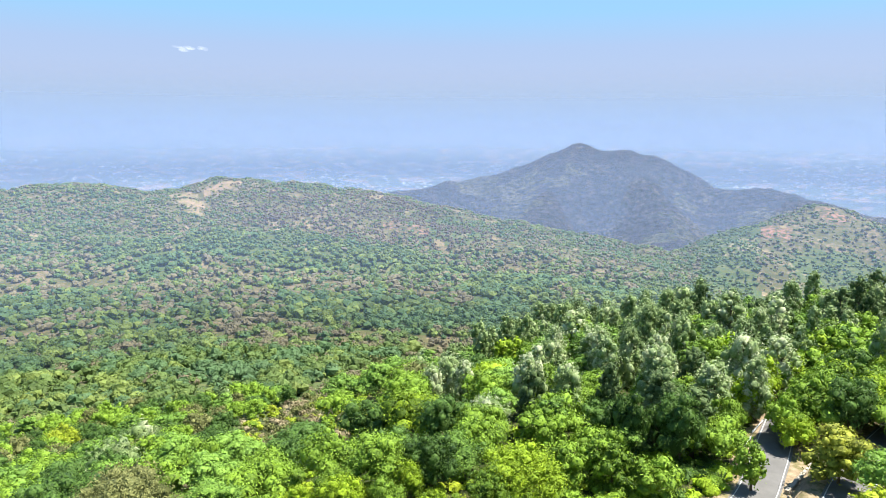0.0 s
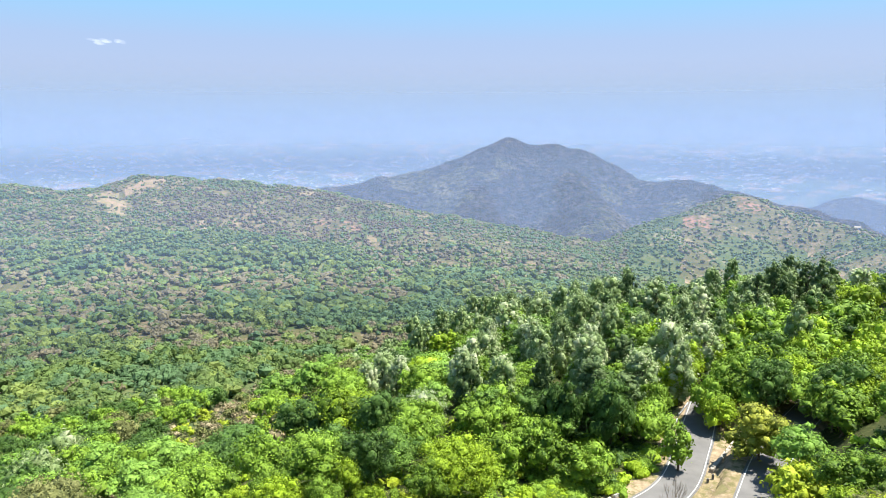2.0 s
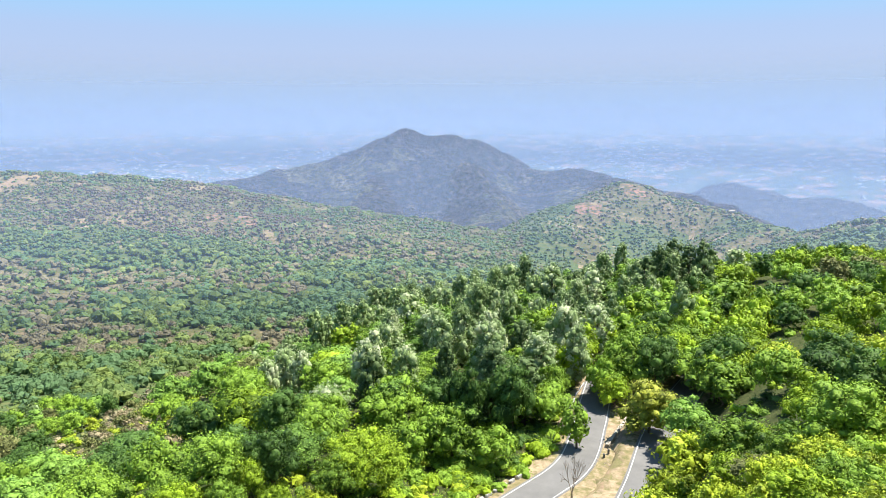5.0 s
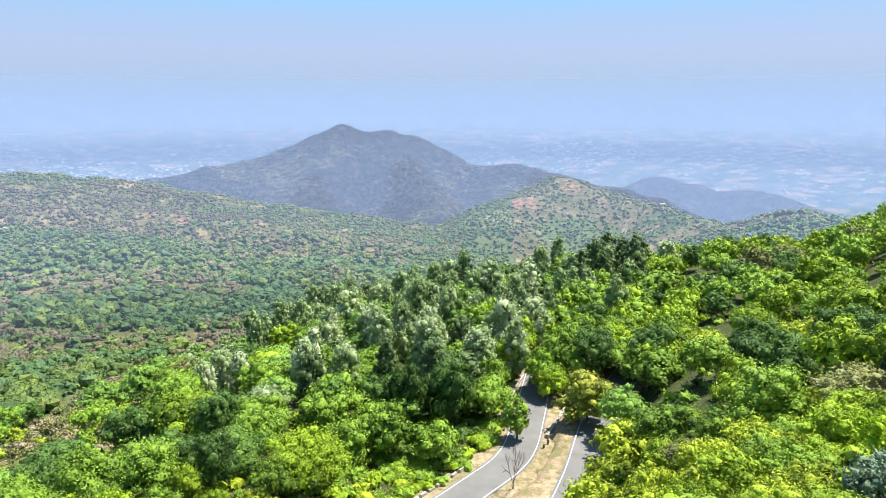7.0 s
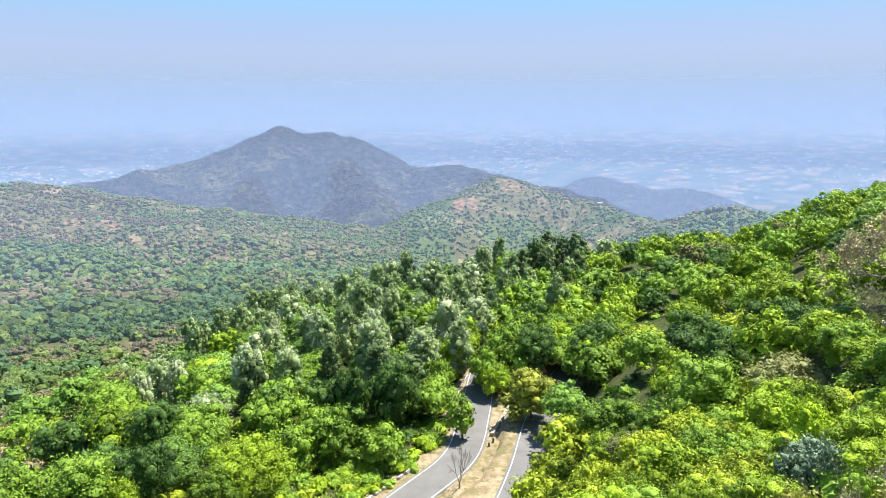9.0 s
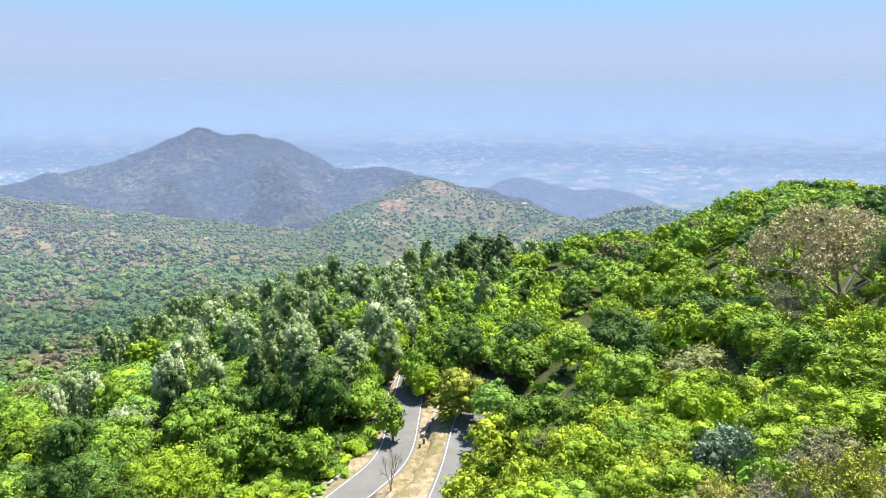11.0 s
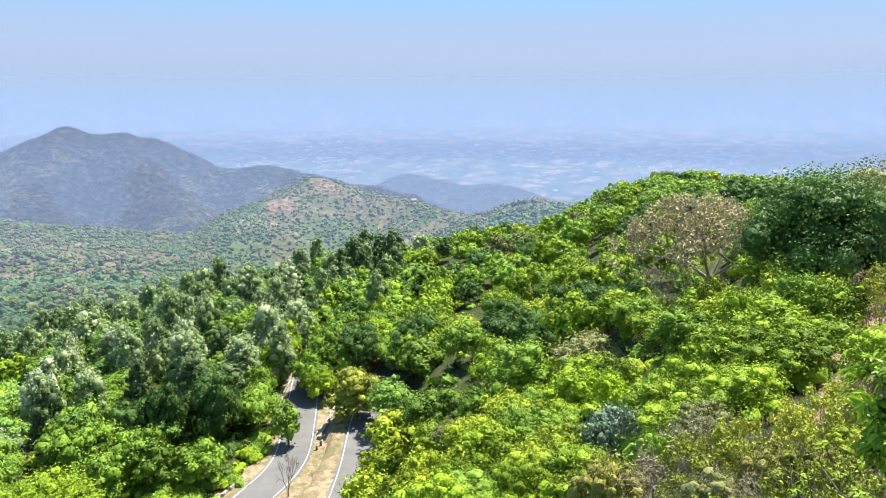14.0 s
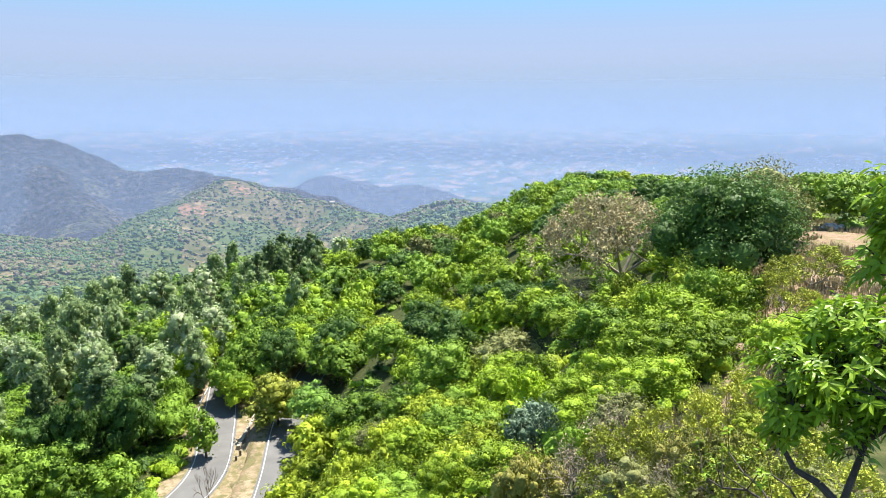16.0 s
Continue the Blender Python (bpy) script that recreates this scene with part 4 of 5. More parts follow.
WOOD_LABEL = {"mid": "dense green crowns of the wooded slope", "bright": "bright green crowns of the wooded slope", "yellow": "yellow-green scrub crowns on the slope",
              "dark": "dark green crowns of the wooded slope", "silver": "silvery crowns of tall slender trees", "dry": "dry brown scrub on the slope", "pine": "dark green crowns of tall slender trees",
              "feather": "feathery layered green crowns of the wooded slope", "olive": "dull olive crowns on the wooded slope"}
for n, ((key, detail), rows) in enumerate(STUFF.items()):
    build_wood(key, rows, detail, WOOD_LABEL[key], SPECIES[key][0], 50 + n)

# ---- tall stand beside the lower road ----
stand = {"silver": [], "dark": [], "mid": [], "feather": [], "pine": []}
for az, r, x, y in scatter(rnd, 92, 185, -15, 12, 5.6):
    d = road_near(np.array([x]), np.array([y]))[0][0]
    if d < (8.0 if r < 112 else 4.5) or (az > 3.5 and r < 128):
        continue
    key = rnd.choices(["silver", "dark", "mid", "feather", "pine"], [4, 1.2, 2, 2, 1.0] if r > 118 else [0.6, 2, 3, 3, 1.2])[0]
    tall = key in ("silver", "pine")
    stand[key].append((x, y, float(ground(x, y)), rnd.uniform(8.5, 14) if tall else rnd.uniform(6.5, 10), rnd.uniform(4.8, 7.0) if tall else rnd.uniform(6, 9.5)))
for n, (key, rows) in enumerate(stand.items()):
    build_wood(key, rows, "mid", WOOD_LABEL[key], SPECIES[key][0], 70 + n)
for line, first in ((ROADS[0], 108.5), (ROADS[1], 105)):
    part_line = line[line[:, 1] > first][::4]
    for i in range(1, len(part_line) - 1):
        d = part_line[i + 1] - part_line[i - 1]
        d /= np.hypot(d[0], d[1])
        for side in (-1, 1):
            x, y = part_line[i][0] + d[1] * side * 4.6, part_line[i][1] - d[0] * side * 4.6
            plant(rnd.choice(["mid", "bright", "dark", "mid"]), float(x), float(y), rnd, rnd.uniform(7.5, 10), rnd.uniform(8, 10.5))

# ---- undergrowth between the trees ----
under = {"mid": [], "yellow": [], "dark": [], "bright": []}
for az, r, x, y in scatter(rnd, 60, 100, -14, 3, 1.7) + scatter(rnd, 32, 100, -42, 58, 2.5) + scatter(rnd, 100, 150, -42, 58, 5.0):
    d = road_near(np.array([x]), np.array([y]))[0][0]
    z = float(ground(x, y))
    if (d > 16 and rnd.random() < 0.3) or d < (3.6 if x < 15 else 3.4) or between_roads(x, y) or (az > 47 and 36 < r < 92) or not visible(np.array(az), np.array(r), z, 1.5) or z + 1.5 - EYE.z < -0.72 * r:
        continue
    under[rnd.choice(["mid", "mid", "yellow", "bright"] if r < 86 else ["mid", "dark", "bright"])].append((x, y, z - 0.2, rnd.uniform(0.9, 2.0), rnd.uniform(2.4, 4.0)))
for n, (key, rows) in enumerate(under.items()):
    build_scrub(rows, 4, 0, 170, 0.18, "low scrub under the trees", SPECIES[key][0], 80 + n, "undergrowth", "scrub")

# ---- dry scrub on the rib of the near hill ----
rib = {"olive": [], "yellow": [], "dry": []}
for az, r, x, y in scatter(rnd, 105, 320, -48, -17, 3.4):
    if by_spur(x, y, 17.0):
        rib[rnd.choices(["olive", "yellow", "dry"], [3, 2, 3])[0]].append((x, y, float(ground(x, y)) - 0.1, rnd.uniform(1.2, 3.0), rnd.uniform(2.8, 4.6)))
for n, (key, rows) in enumerate(rib.items()):
    build_scrub(rows, 3, 0, 40, 0.4, "dry olive scrub on the rib of the hill", SPECIES[key][0], 90 + n, "undergrowth", "scrub")

# ---- far woods on the valley side, the hills and the mountain ----
FAR_MATS = {
    "green": leaf_material("far_leaf_green", (0.12, 0.185, 0.05), (0.115, 0.17, 0.045), drift=0.06, relief=0.6),
    "blue": leaf_material("far_leaf_deep", (0.085, 0.155, 0.06), (0.08, 0.14, 0.055), drift=0.06, relief=0.6),
    "lime": leaf_material("far_leaf_lime", (0.20, 0.265, 0.065), (0.175, 0.23, 0.055), drift=0.06, relief=0.6),
    "brown": leaf_material("far_leaf_brown", (0.23, 0.205, 0.125), (0.17, 0.15, 0.09), 0.8, drift=0.06, relief=0.6),
    "russet": leaf_material("far_leafless_russet", (0.2, 0.155, 0.115), (0.15, 0.115, 0.08), 0.8, 0.3, drift=0.05, relief=0.6),
    "scrub": leaf_material("far_leafless_scrub", (0.15, 0.13, 0.13), (0.11, 0.095, 0.095), 0.8, 0.3, drift=0.05, relief=0.6),
}
far_spots = {k: [] for k in FAR_MATS}
g = np.random.default_rng(9)


def far_scatter(n, r0, r1, az0, az1):
    az = g.uniform(az0, az1, n)
    r = np.sqrt(g.uniform(r0 * r0, r1 * r1, n))
    x, y = r * np.sin(np.radians(az)), r * np.cos(np.radians(az))
    z = ground(x, y)
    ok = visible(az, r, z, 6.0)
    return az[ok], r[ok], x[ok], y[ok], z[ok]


for n, r0, r1, a0, a1 in ((17000, 280, 1080, -57, -2), (15000, 740, 1180, -57, -2), (16000, 300, 1180, -2, 46), (30000, 1180, 2550, -32, 27)):
    az, r, x, y, z = far_scatter(n, r0, r1, a0, a1)
    patch, tuft, fine = fbm(x / 120, y / 120, 31), fbm(x / 38, y / 38, 41), g.uniform(0, 1, len(x))
    dry, leafless, stripped = patchiness(x, y, DRY_SPOTS), patchiness(x, y, BARE_SPOTS), np.maximum(patchiness(x, y, SCAR_SPOTS), patchiness(x, y, RED_SPOTS))
    broad = fbm(x / 210, y / 90, 47, 3)
    for i in range(len(x)):
        u = g.uniform()
        upper = r[i] > 800 and az[i] < -2
        arid = dry[i] > 0.35 or (broad[i] > 0.59 and az[i] < -20 and r[i] > 400) or (az[i] > 2 and r[i] > 760 and patch[i] + 0.2 * u > 0.52)
        size = g.uniform(0.5, 1.3)
        if stripped[i] > 0.45 and r[i] < 1250 and fine[i] < 0.8:
            continue
        if r[i] > 1250:
            if tuft[i] + 0.25 * u < 0.5:
                continue
            green_side = az[i] > -6 and r[i] > 1350
            k = "scrub" if patch[i] + 0.3 * u < (0.58 if green_side else 0.74) else ("blue" if u < 0.85 else "brown")
            size *= 0.32
        elif r[i] < 430 and by_spur(x[i], y[i], 22.0):
            k = "brown" if u < 0.55 else ("green" if u < 0.8 else "lime")
            size *= 0.7
        elif leafless[i] > 0.45:
            k = "russet" if u < 0.6 else ("brown" if u < 0.8 else "green")
            size *= 0.5
        elif arid:
            if fine[i] < (0.45 if dry[i] > 0.8 else 0.0):
                continue
            k = "brown" if u < 0.42 else ("green" if u < 0.75 else ("lime" if u < 0.88 else "blue"))
            size *= 0.92 if r[i] < 800 else (0.5 if az[i] < 0 else 0.62)
        else:
            v = tuft[i] + 0.26 * (u - 0.5)
            k = "blue" if v < 0.43 else ("green" if v < 0.56 else ("lime" if v < 0.63 else ("green" if v < 0.7 else "blue")))
            if upper and fine[i] < 0.3:
                k = "brown"
            size *= 1.15 if r[i] < 520 else (1.0 if r[i] < 740 else 0.62)
        far_spots[k].append((x[i], y[i], z[i] - (0.5 if r[i] < 1250 else 1.2), 6.2 * size, 9.4 * size, r[i]))
FAR_LABEL = {"green": "green woods on the far hillside", "blue": "deep green woods on the far hillside", "lime": "pale lime-green trees on the far hillside",
             "brown": "dry brown trees on the far hillside", "scrub": "leafless grey scrub on the far hills", "russet": "leafless reddish scrub on the hill"}
for n, (k, rows) in enumerate(far_spots.items()):
    rows = np.array(rows)
    for part_no, (lo, hi, clumps, per, leaf) in enumerate(((0, 480, 5, 40, 0.85), (480, 1180, 2, 3, 1.3), (1180, 9999, 1, 0, 1.8))):
        sel = rows[(rows[:, 5] >= lo) & (rows[:, 5] < hi)]
        if len(sel):
            build_scrub(sel[:, :5], clumps, 0, per, leaf, FAR_LABEL[k], FAR_MATS[k], 200 + 10 * n + part_no)

# ---- towns on the plain ----
WHITEWASH = speckled("whitewashed_walls", (0.32, 0.32, 0.31), (0.66, 0.66, 0.64), 0.03)


def build_town(seed, n, az0, az1, r0, r1, spread, size):
    g2 = np.random.default_rng(seed)
    hubs = np.stack([g2.uniform(az0, az1, 14), g2.uniform(r0, r1, 14)], 1)
    h = hubs[g2.integers(0, 14, n)]
    az, r = np.radians(h[:, 0]) + g2.normal(size=n) * spread / h[:, 1], h[:, 1] + g2.normal(size=n) * spread * 0.8
    keep = (r > 2750) & (r < 4820)
    az, r = az[keep], r[keep]
    x, y = r * np.sin(az), r * np.cos(az)
    z = ground(x, y)
    ok = z < 250 * np.clip((r - 2600) / 2260, 0, 1) ** 1.25 + 6
    x, y, z = x[ok], y[ok], z[ok]
    n = len(x)
    s = np.stack([g2.gamma(2.0, size * 0.5, n) + 4, g2.gamma(2.0, size * 0.35, n) + 4, g2.uniform(3, 6, n)], -1)
    turn = g2.uniform(0, 3.14, n)
    shape = np.array([(i, j, k) for k in (0, 0.5) for i, j in ((-0.5, -0.5), (0.5, -0.5), (0.5, 0.5), (-0.5, 0.5))] + [(-0.5, 0, 1.4), (0.5, 0, 1.4)])
    p = shape[None] * s[:, None, :]
    p = np.stack([p[..., 0] * np.cos(turn)[:, None] - p[..., 1] * np.sin(turn)[:, None], p[..., 0] * np.sin(turn)[:, None] + p[..., 1] * np.cos(turn)[:, None], p[..., 2]], -1)
    v = np.stack([x, y, z - 1], -1)[:, None, :] + p
    f = np.array([(0, 1, 5), (0, 5, 4), (1, 2, 6), (1, 6, 5), (2, 3, 7), (2, 7, 6), (3, 0, 4), (3, 4, 7), (4, 5, 9), (4, 9, 8), (6, 7, 8), (6, 8, 9), (5, 6, 9), (7, 4, 8)])
    f = ((np.arange(n) * 10)[:, None, None] + f[None]).reshape(-1, 3)
    ob = mesh_object("town", v.reshape(-1, 3), f, WHITEWASH)
    return tagged(ob, "scattered white houses of towns on the plain", "town", kind="stuff")


build_town(1, 1300, -56, 60, 2700, 4700, 190, 9)
build_town(2, 450, -34, -14, 2700, 3500, 130, 9)
build_town(4, 600, -58, -34, 3000, 4300, 260, 8)
build_town(3, 700, 0, 44, 3100, 4500, 300, 8)

# ---- roads ----


def asphalt_material():
    m, n, l, b = material("asphalt")
    c = n.new("ShaderNodeNewGeometry").outputs["Position"]
    fine, wide = noise_node(n, l, 14, 6, 0.7, c), noise_node(n, l, 0.35, 4, 0.6, c)
    r = ramp(n, [(0.3, (0.09, 0.087, 0.083)), (0.7, (0.155, 0.15, 0.142))])
    add = n.new("ShaderNodeMath")
    add.operation = "MULTIPLY_ADD"
    add.inputs[1].default_value = 0.4
    l.new(fine.outputs[0], add.inputs[0])
    sc = n.new("ShaderNodeMath")
    sc.operation = "MULTIPLY"
    sc.inputs[1].default_value = 0.6
    l.new(wide.outputs[0], sc.inputs[0])
    l.new(sc.outputs[0], add.inputs[2])
    l.new(add.outputs[0], r.inputs[0])
    l.new(r.outputs[0], b.inputs["Base Color"])
    b.inputs["Roughness"].default_value = 0.85
    return m


ASPHALT = asphalt_material()
LINE = speckled("road_paint", (0.24, 0.24, 0.235), (0.6, 0.6, 0.58), 2.0)
SHOULDER = earth_material("sandy_shoulder", ((0.19, 0.145, 0.09), (0.36, 0.28, 0.185)), ((0.11, 0.105, 0.045), (0.2, 0.165, 0.085), (0.3, 0.24, 0.14)), 6, 0.49)
CONCRETE = speckled("whitewashed_concrete", (0.2, 0.19, 0.17), (0.55, 0.53, 0.49), 3.5)


def strip(line, off0, off1, lift, thick=0.1):
    """A band along a line between two side offsets, with edges: verts, faces."""
    d = np.gradient(line[:, :2], axis=0)
    d /= np.linalg.norm(d, axis=1)[:, None]
    side = np.stack([d[:, 1], -d[:, 0], np.zeros(len(d))], 1)
    up = np.array([0, 0, 1.0])
    rows = [line + side * off0 + up * (lift - thick), line + side * off0 + up * lift, line + side * off1 + up * lift, line + side * off1 + up * (lift - thick)]
    n = len(line)
    v = np.vstack(rows)
    f = [(k * n + i, k * n + i + 1, (k + 1) * n + i + 1, (k + 1) * n + i) for k in range(3) for i in range(n - 1)]
    return v, np.array(f)[:, ::-1]


def build_verge(line, side, seed, widest):
    """Uneven sandy verge beside a road, lying on the ground."""
    d = np.gradient(line[:, :2], axis=0)
    d /= np.linalg.norm(d, axis=1)[:, None]
    out = np.stack([d[:, 1], -d[:, 0]], 1) * side
    k = np.arange(len(line)) * 0.35
    wide = 0.5 + widest * fbm(k, k * 0 + seed, seed, 4)
    rows = []
    for t in (0.0, 0.35, 0.7, 1.0):
        p = line[:, :2] + out * (ROAD_HALF - 0.15 + wide * t)[:, None]
        z = line[:, 2] + 0.02 if t == 0 else np.minimum(ground(p[:, 0], p[:, 1]) + 0.24 - 0.24 * t, line[:, 2] + 0.04)
        rows.append(np.column_stack([p, z]))
    n = len(line)
    f = np.array([(j * n + i, j * n + i + 1, (j + 1) * n + i + 1, (j + 1) * n + i) for j in range(3) for i in range(n - 1)])
    ob = mesh_object("road_shoulder", np.vstack(rows), f if side < 0 else f[:, ::-1], SHOULDER, smooth=True)
    return tagged(ob, "sandy road verge with dry litter", "verge", kind="structure")


for n, (line, name) in enumerate(zip(ROADS, ("road_lower", "road_upper"))):
    build_verge(line, -1, 3 + n, 3.2 if n == 0 else 5.5)
    build_verge(line, 1, 7 + n, 5.5 if n == 0 else 2.5)
    v, f = strip(line, -ROAD_HALF, ROAD_HALF, 0.06, 0.3)
    tagged(mesh_object(name, v, f, ASPHALT, smooth=False), "sun-bleached grey asphalt hill road", "road", kind="structure")
    for s in (-1, 1):
        v, f = strip(line, s * 2.25 - 0.065, s * 2.25 + 0.065, 0.066, 0.006)
        tagged(mesh_object("road_line", v, f, LINE), "worn white edge line on the road", "road marking", kind="structure")

# ---- the tree beside the viewpoint, with whorls of long leaves ----
LEAF_NEAR = leaf_material("leaf_glossy_near", (0.16, 0.30, 0.016), (0.30, 0.46, 0.026), 0.4, 0.36, 0.3, drift=1.5, relief=0)
BARK_DARK = bark_material("bark_dark_smooth", (0.025, 0.02, 0.016), (0.09, 0.07, 0.055))


def whorl(rng, tip, way, leaves, length, verts, faces):
    """Long pointed leaves round a shoot, arched along their midrib."""
    way = way / np.linalg.norm(way)
    u = np.cross(way, (0.2, 0.9, 0.4))
    u /= np.linalg.norm(u)
    v = np.cross(way, u)
    for k in range(leaves):
        t = 2.4 * k + rng.uniform(0, 0.5)
        out = u * math.cos(t) + v * math.sin(t)
        lift = rng.uniform(-0.1, 0.75)
        ax = out + way * lift
        ax /= np.linalg.norm(ax)
        sidew = np.cross(ax, way)
        sidew /= np.linalg.norm(sidew) + 1e-9
        up = np.cross(sidew, ax)
        size = length * rng.uniform(0.7, 1.15)
        half = size * rng.uniform(0.16, 0.21)
        o = len(verts)
        root = tip - way * 0.04 * k / leaves * 4
        droop = np.array([0, 0, -1.0]) * size
        for s, w, dz in ((0.05, 0.12, 0.0), (0.38, 0.95, 0.02), (0.7, 0.85, 0.09), (1.0, 0.0, 0.22)):
            mid = root + ax * size * s + droop * dz
            if w == 0:
                verts.append(mid)
            else:
                verts.extend([mid - sidew * half * w + up * half * 0.35 * w, mid, mid + sidew * half * w + up * half * 0.35 * w])
        for a in (0, 3):
            faces.extend([(o + a, o + a + 1, o + a + 4), (o + a, o + a + 4, o + a + 3), (o + a + 1, o + a + 2, o + a + 5), (o + a + 1, o + a + 5, o + a + 4)])
        faces.extend([(o + 6, o + 7, o + 9), (o + 7, o + 8, o + 9)])


def build_near_tree():
    rng = np.random.default_rng(77)
    thing = new("tree")
    wood, wf, lv, lf = [], [], [], []
    foot = np.array(polar(55.8, -40, 10.6))
    foot[2] = float(ground(foot[0], foot[1])) - 0.3
    fork = np.array(polar(54.8, -27.4, 10.7))
    bend, low, elbow = np.array(polar(53.2, -26.2, 10.8)), np.array(polar(51.4, -25.6, 10.85)), np.array(polar(50.2, -23.9, 10.9))
    right, upper = np.array(polar(55.9, -22.6, 10.9)), np.array(polar(58.5, -13, 10.2))
    tube(wood, wf, foot, fork, 0.09, 0.075, 10)
    tube(wood, wf, fork, bend, 0.065, 0.055, 9)
    tube(wood, wf, bend, low, 0.055, 0.045, 9)
    tube(wood, wf, low, elbow, 0.045, 0.03, 8)
    tube(wood, wf, fork, right, 0.055, 0.04, 8)
    tube(wood, wf, right, np.array(polar(59.5, -19, 10.6)), 0.05, 0.045, 8)
    tube(wood, wf, np.array(polar(59.5, -19, 10.6)), upper, 0.045, 0.035, 8)
    for path, thick in ((((54.4, -28.6, 10.8), (52.2, -28.0, 11.0), (50.2, -28.4, 11.2), (48.2, -27.7, 11.5), (46.4, -27.9, 11.8), (44.8, -27.3, 12.2)), 0.034), (((50.2, -28.4, 11.2), (49.0, -27.2, 11.5), (47.9, -26.6, 11.9), (46.6, -25.3, 12.4)), 0.02), (((52.2, -28.0, 11.0), (51.2, -26.9, 11.3), (49.9, -26.3, 11.6)), 0.018)):
        for k in range(len(path) - 1):
            tube(wood, wf, polar(*path[k]), polar(*path[k + 1]), thick * (1 - 0.15 * k), thick * (0.85 - 0.15 * k), 7)
            for _ in range(2):
                p = np.array(polar(*path[k + 1]))
                tip = p + np.array([rng.uniform(-0.5, 0.5), rng.uniform(-0.5, 0.5), rng.uniform(0.15, 0.6)])
                tube(wood, wf, p, tip, thick * 0.35, thick * 0.15, 5)
                whorl(rng, tip, tip - p, 6, 0.13, lv, lf)
    spread = ((51.0, -18.6, 11.0, 0.8, 0.5, elbow, 64), (53.0, -17.6, 11.3, 0.8, 0.5, elbow, 60), (53.6, -14.6, 11.8, 0.85, 0.42, right, 60), (55.6, -15.4, 11.4, 0.7, 0.6, right, 50), (54.6, -19.6, 11.0, 0.75, 0.5, right, 56),
              (50.9, -20.9, 10.9, 0.6, 0.4, elbow, 40), (57.5, -18, 10.8, 0.9, 0.9, right, 50), (56.4, -10.0, 10.0, 0.5, 0.55, upper, 34), (55.9, -7.0, 9.8, 0.34, 0.4, upper, 18), (57.6, -6.0, 9.6, 0.8, 0.8, upper, 44), (50.4, -22.9, 10.8, 0.3, 0.3, elbow, 14), (55.2, -22.6, 10.8, 0.4, 0.35, right, 20))
    for az, el, r, wide, high, start, n in spread:
        c = np.array(polar(az, el, r))
        tube(wood, wf, start, c - np.array([0, 0, high * 0.5]), 0.03, 0.018, 6)
        for k in range(n):
            d = rng.normal(size=3)
            d /= np.linalg.norm(d)
            p = c + d * np.array([wide, wide, high]) * rng.uniform(0.5, 1.0)
            way = d * 0.8 + np.array([0, 0, 0.7]) + rng.normal(size=3) * 0.3
            if k % 2 == 0:
                tube(wood, wf, c - np.array([0, 0, high * 0.4]), p, 0.016, 0.008, 4)
            whorl(rng, p, way, 9, 0.2, lv, lf)
    mesh_object("trunk", wood, wf, BARK_DARK, thing, "dark smooth forked trunk and limbs")
    mesh_object("crown", lv, lf, LEAF_NEAR, thing, "glossy long green leaves in whorls")
    return tagged(thing, "glossy green tree with dark forked limbs beside the viewpoint", "tree")


build_near_tree()

# ---- spiky rosettes ----
BLADE = leaf_material("blade_green", (0.06, 0.11, 0.02), (0.16, 0.24, 0.05), 0.45)


def build_agave(x, y, size, seed):
    rng = np.random.default_rng(seed)
    verts, faces = [], []
    for k in range(34):
        t, lift = 2.4 * k, 0.15 + 1.2 * (k / 34) ** 1.3
        out = np.array([math.cos(t) * math.cos(lift), math.sin(t) * math.cos(lift), math.sin(lift)])
        side = np.array([-math.sin(t), math.cos(t), 0])
        s = size * rng.uniform(0.75, 1.1)
        o = len(verts)
        for d, w in ((0.03, 0.06), (0.4, 0.07), (0.75, 0.045)):
            mid = out * s * d + np.array([0, 0, 0.05 - 0.12 * s * d * d])
            verts.extend([mid - side * s * w + np.array([0, 0, s * 0.02]), mid + side * s * w + np.array([0, 0, s * 0.02])])
        verts.append(out * s + np.array([0, 0, -0.12 * s]))
        faces.extend([(o, o + 1, o + 3), (o, o + 3, o + 2), (o + 2, o + 3, o + 5), (o + 2, o + 5, o + 4), (o + 4, o + 5, o + 6)])
    ob = mesh_object("agave", verts, faces, BLADE)
    ob.location = (x, y, float(ground(x, y)))
    return tagged(ob, "spiky green rosette plant on the slope", "plant", group="spiky plants")


build_agave(1.1, 93.0, 2.1, 1)
build_agave(12.3, 13.4, 0.9, 2)

# ---- beside the roads ----


def block_mesh(name, size, bevel, seed=0, bumps=0.0):
    bm = bmesh.new()
    bmesh.ops.create_cube(bm, size=1.0)
    for v in bm.verts:
        v.co = Vector((v.co.x * size[0], v.co.y * size[1], (v.co.z + 0.5) * size[2]))
    bmesh.ops.bevel(bm, geom=list(bm.edges), offset=bevel, segments=2, affect="EDGES")
    r2 = random.Random(seed)
    for v in bm.verts:
        v.co += Vector((r2.uniform(-1, 1), r2.uniform(-1, 1), r2.uniform(-1, 1))) * bumps
    me = bpy.data.meshes.new(name)
    bm.to_mesh(me)
    bm.free()
    return me


PAINT_DARK = speckled("faded_dark_paint", (0.06, 0.06, 0.06), (0.16, 0.155, 0.15), 6.0)
STONE = speckled("rough_masonry", (0.20, 0.17, 0.13), (0.42, 0.37, 0.30), 3.0)
STEEL = speckled("galvanised_steel", (0.42, 0.43, 0.45), (0.6, 0.61, 0.62), 4.0, 0.5)


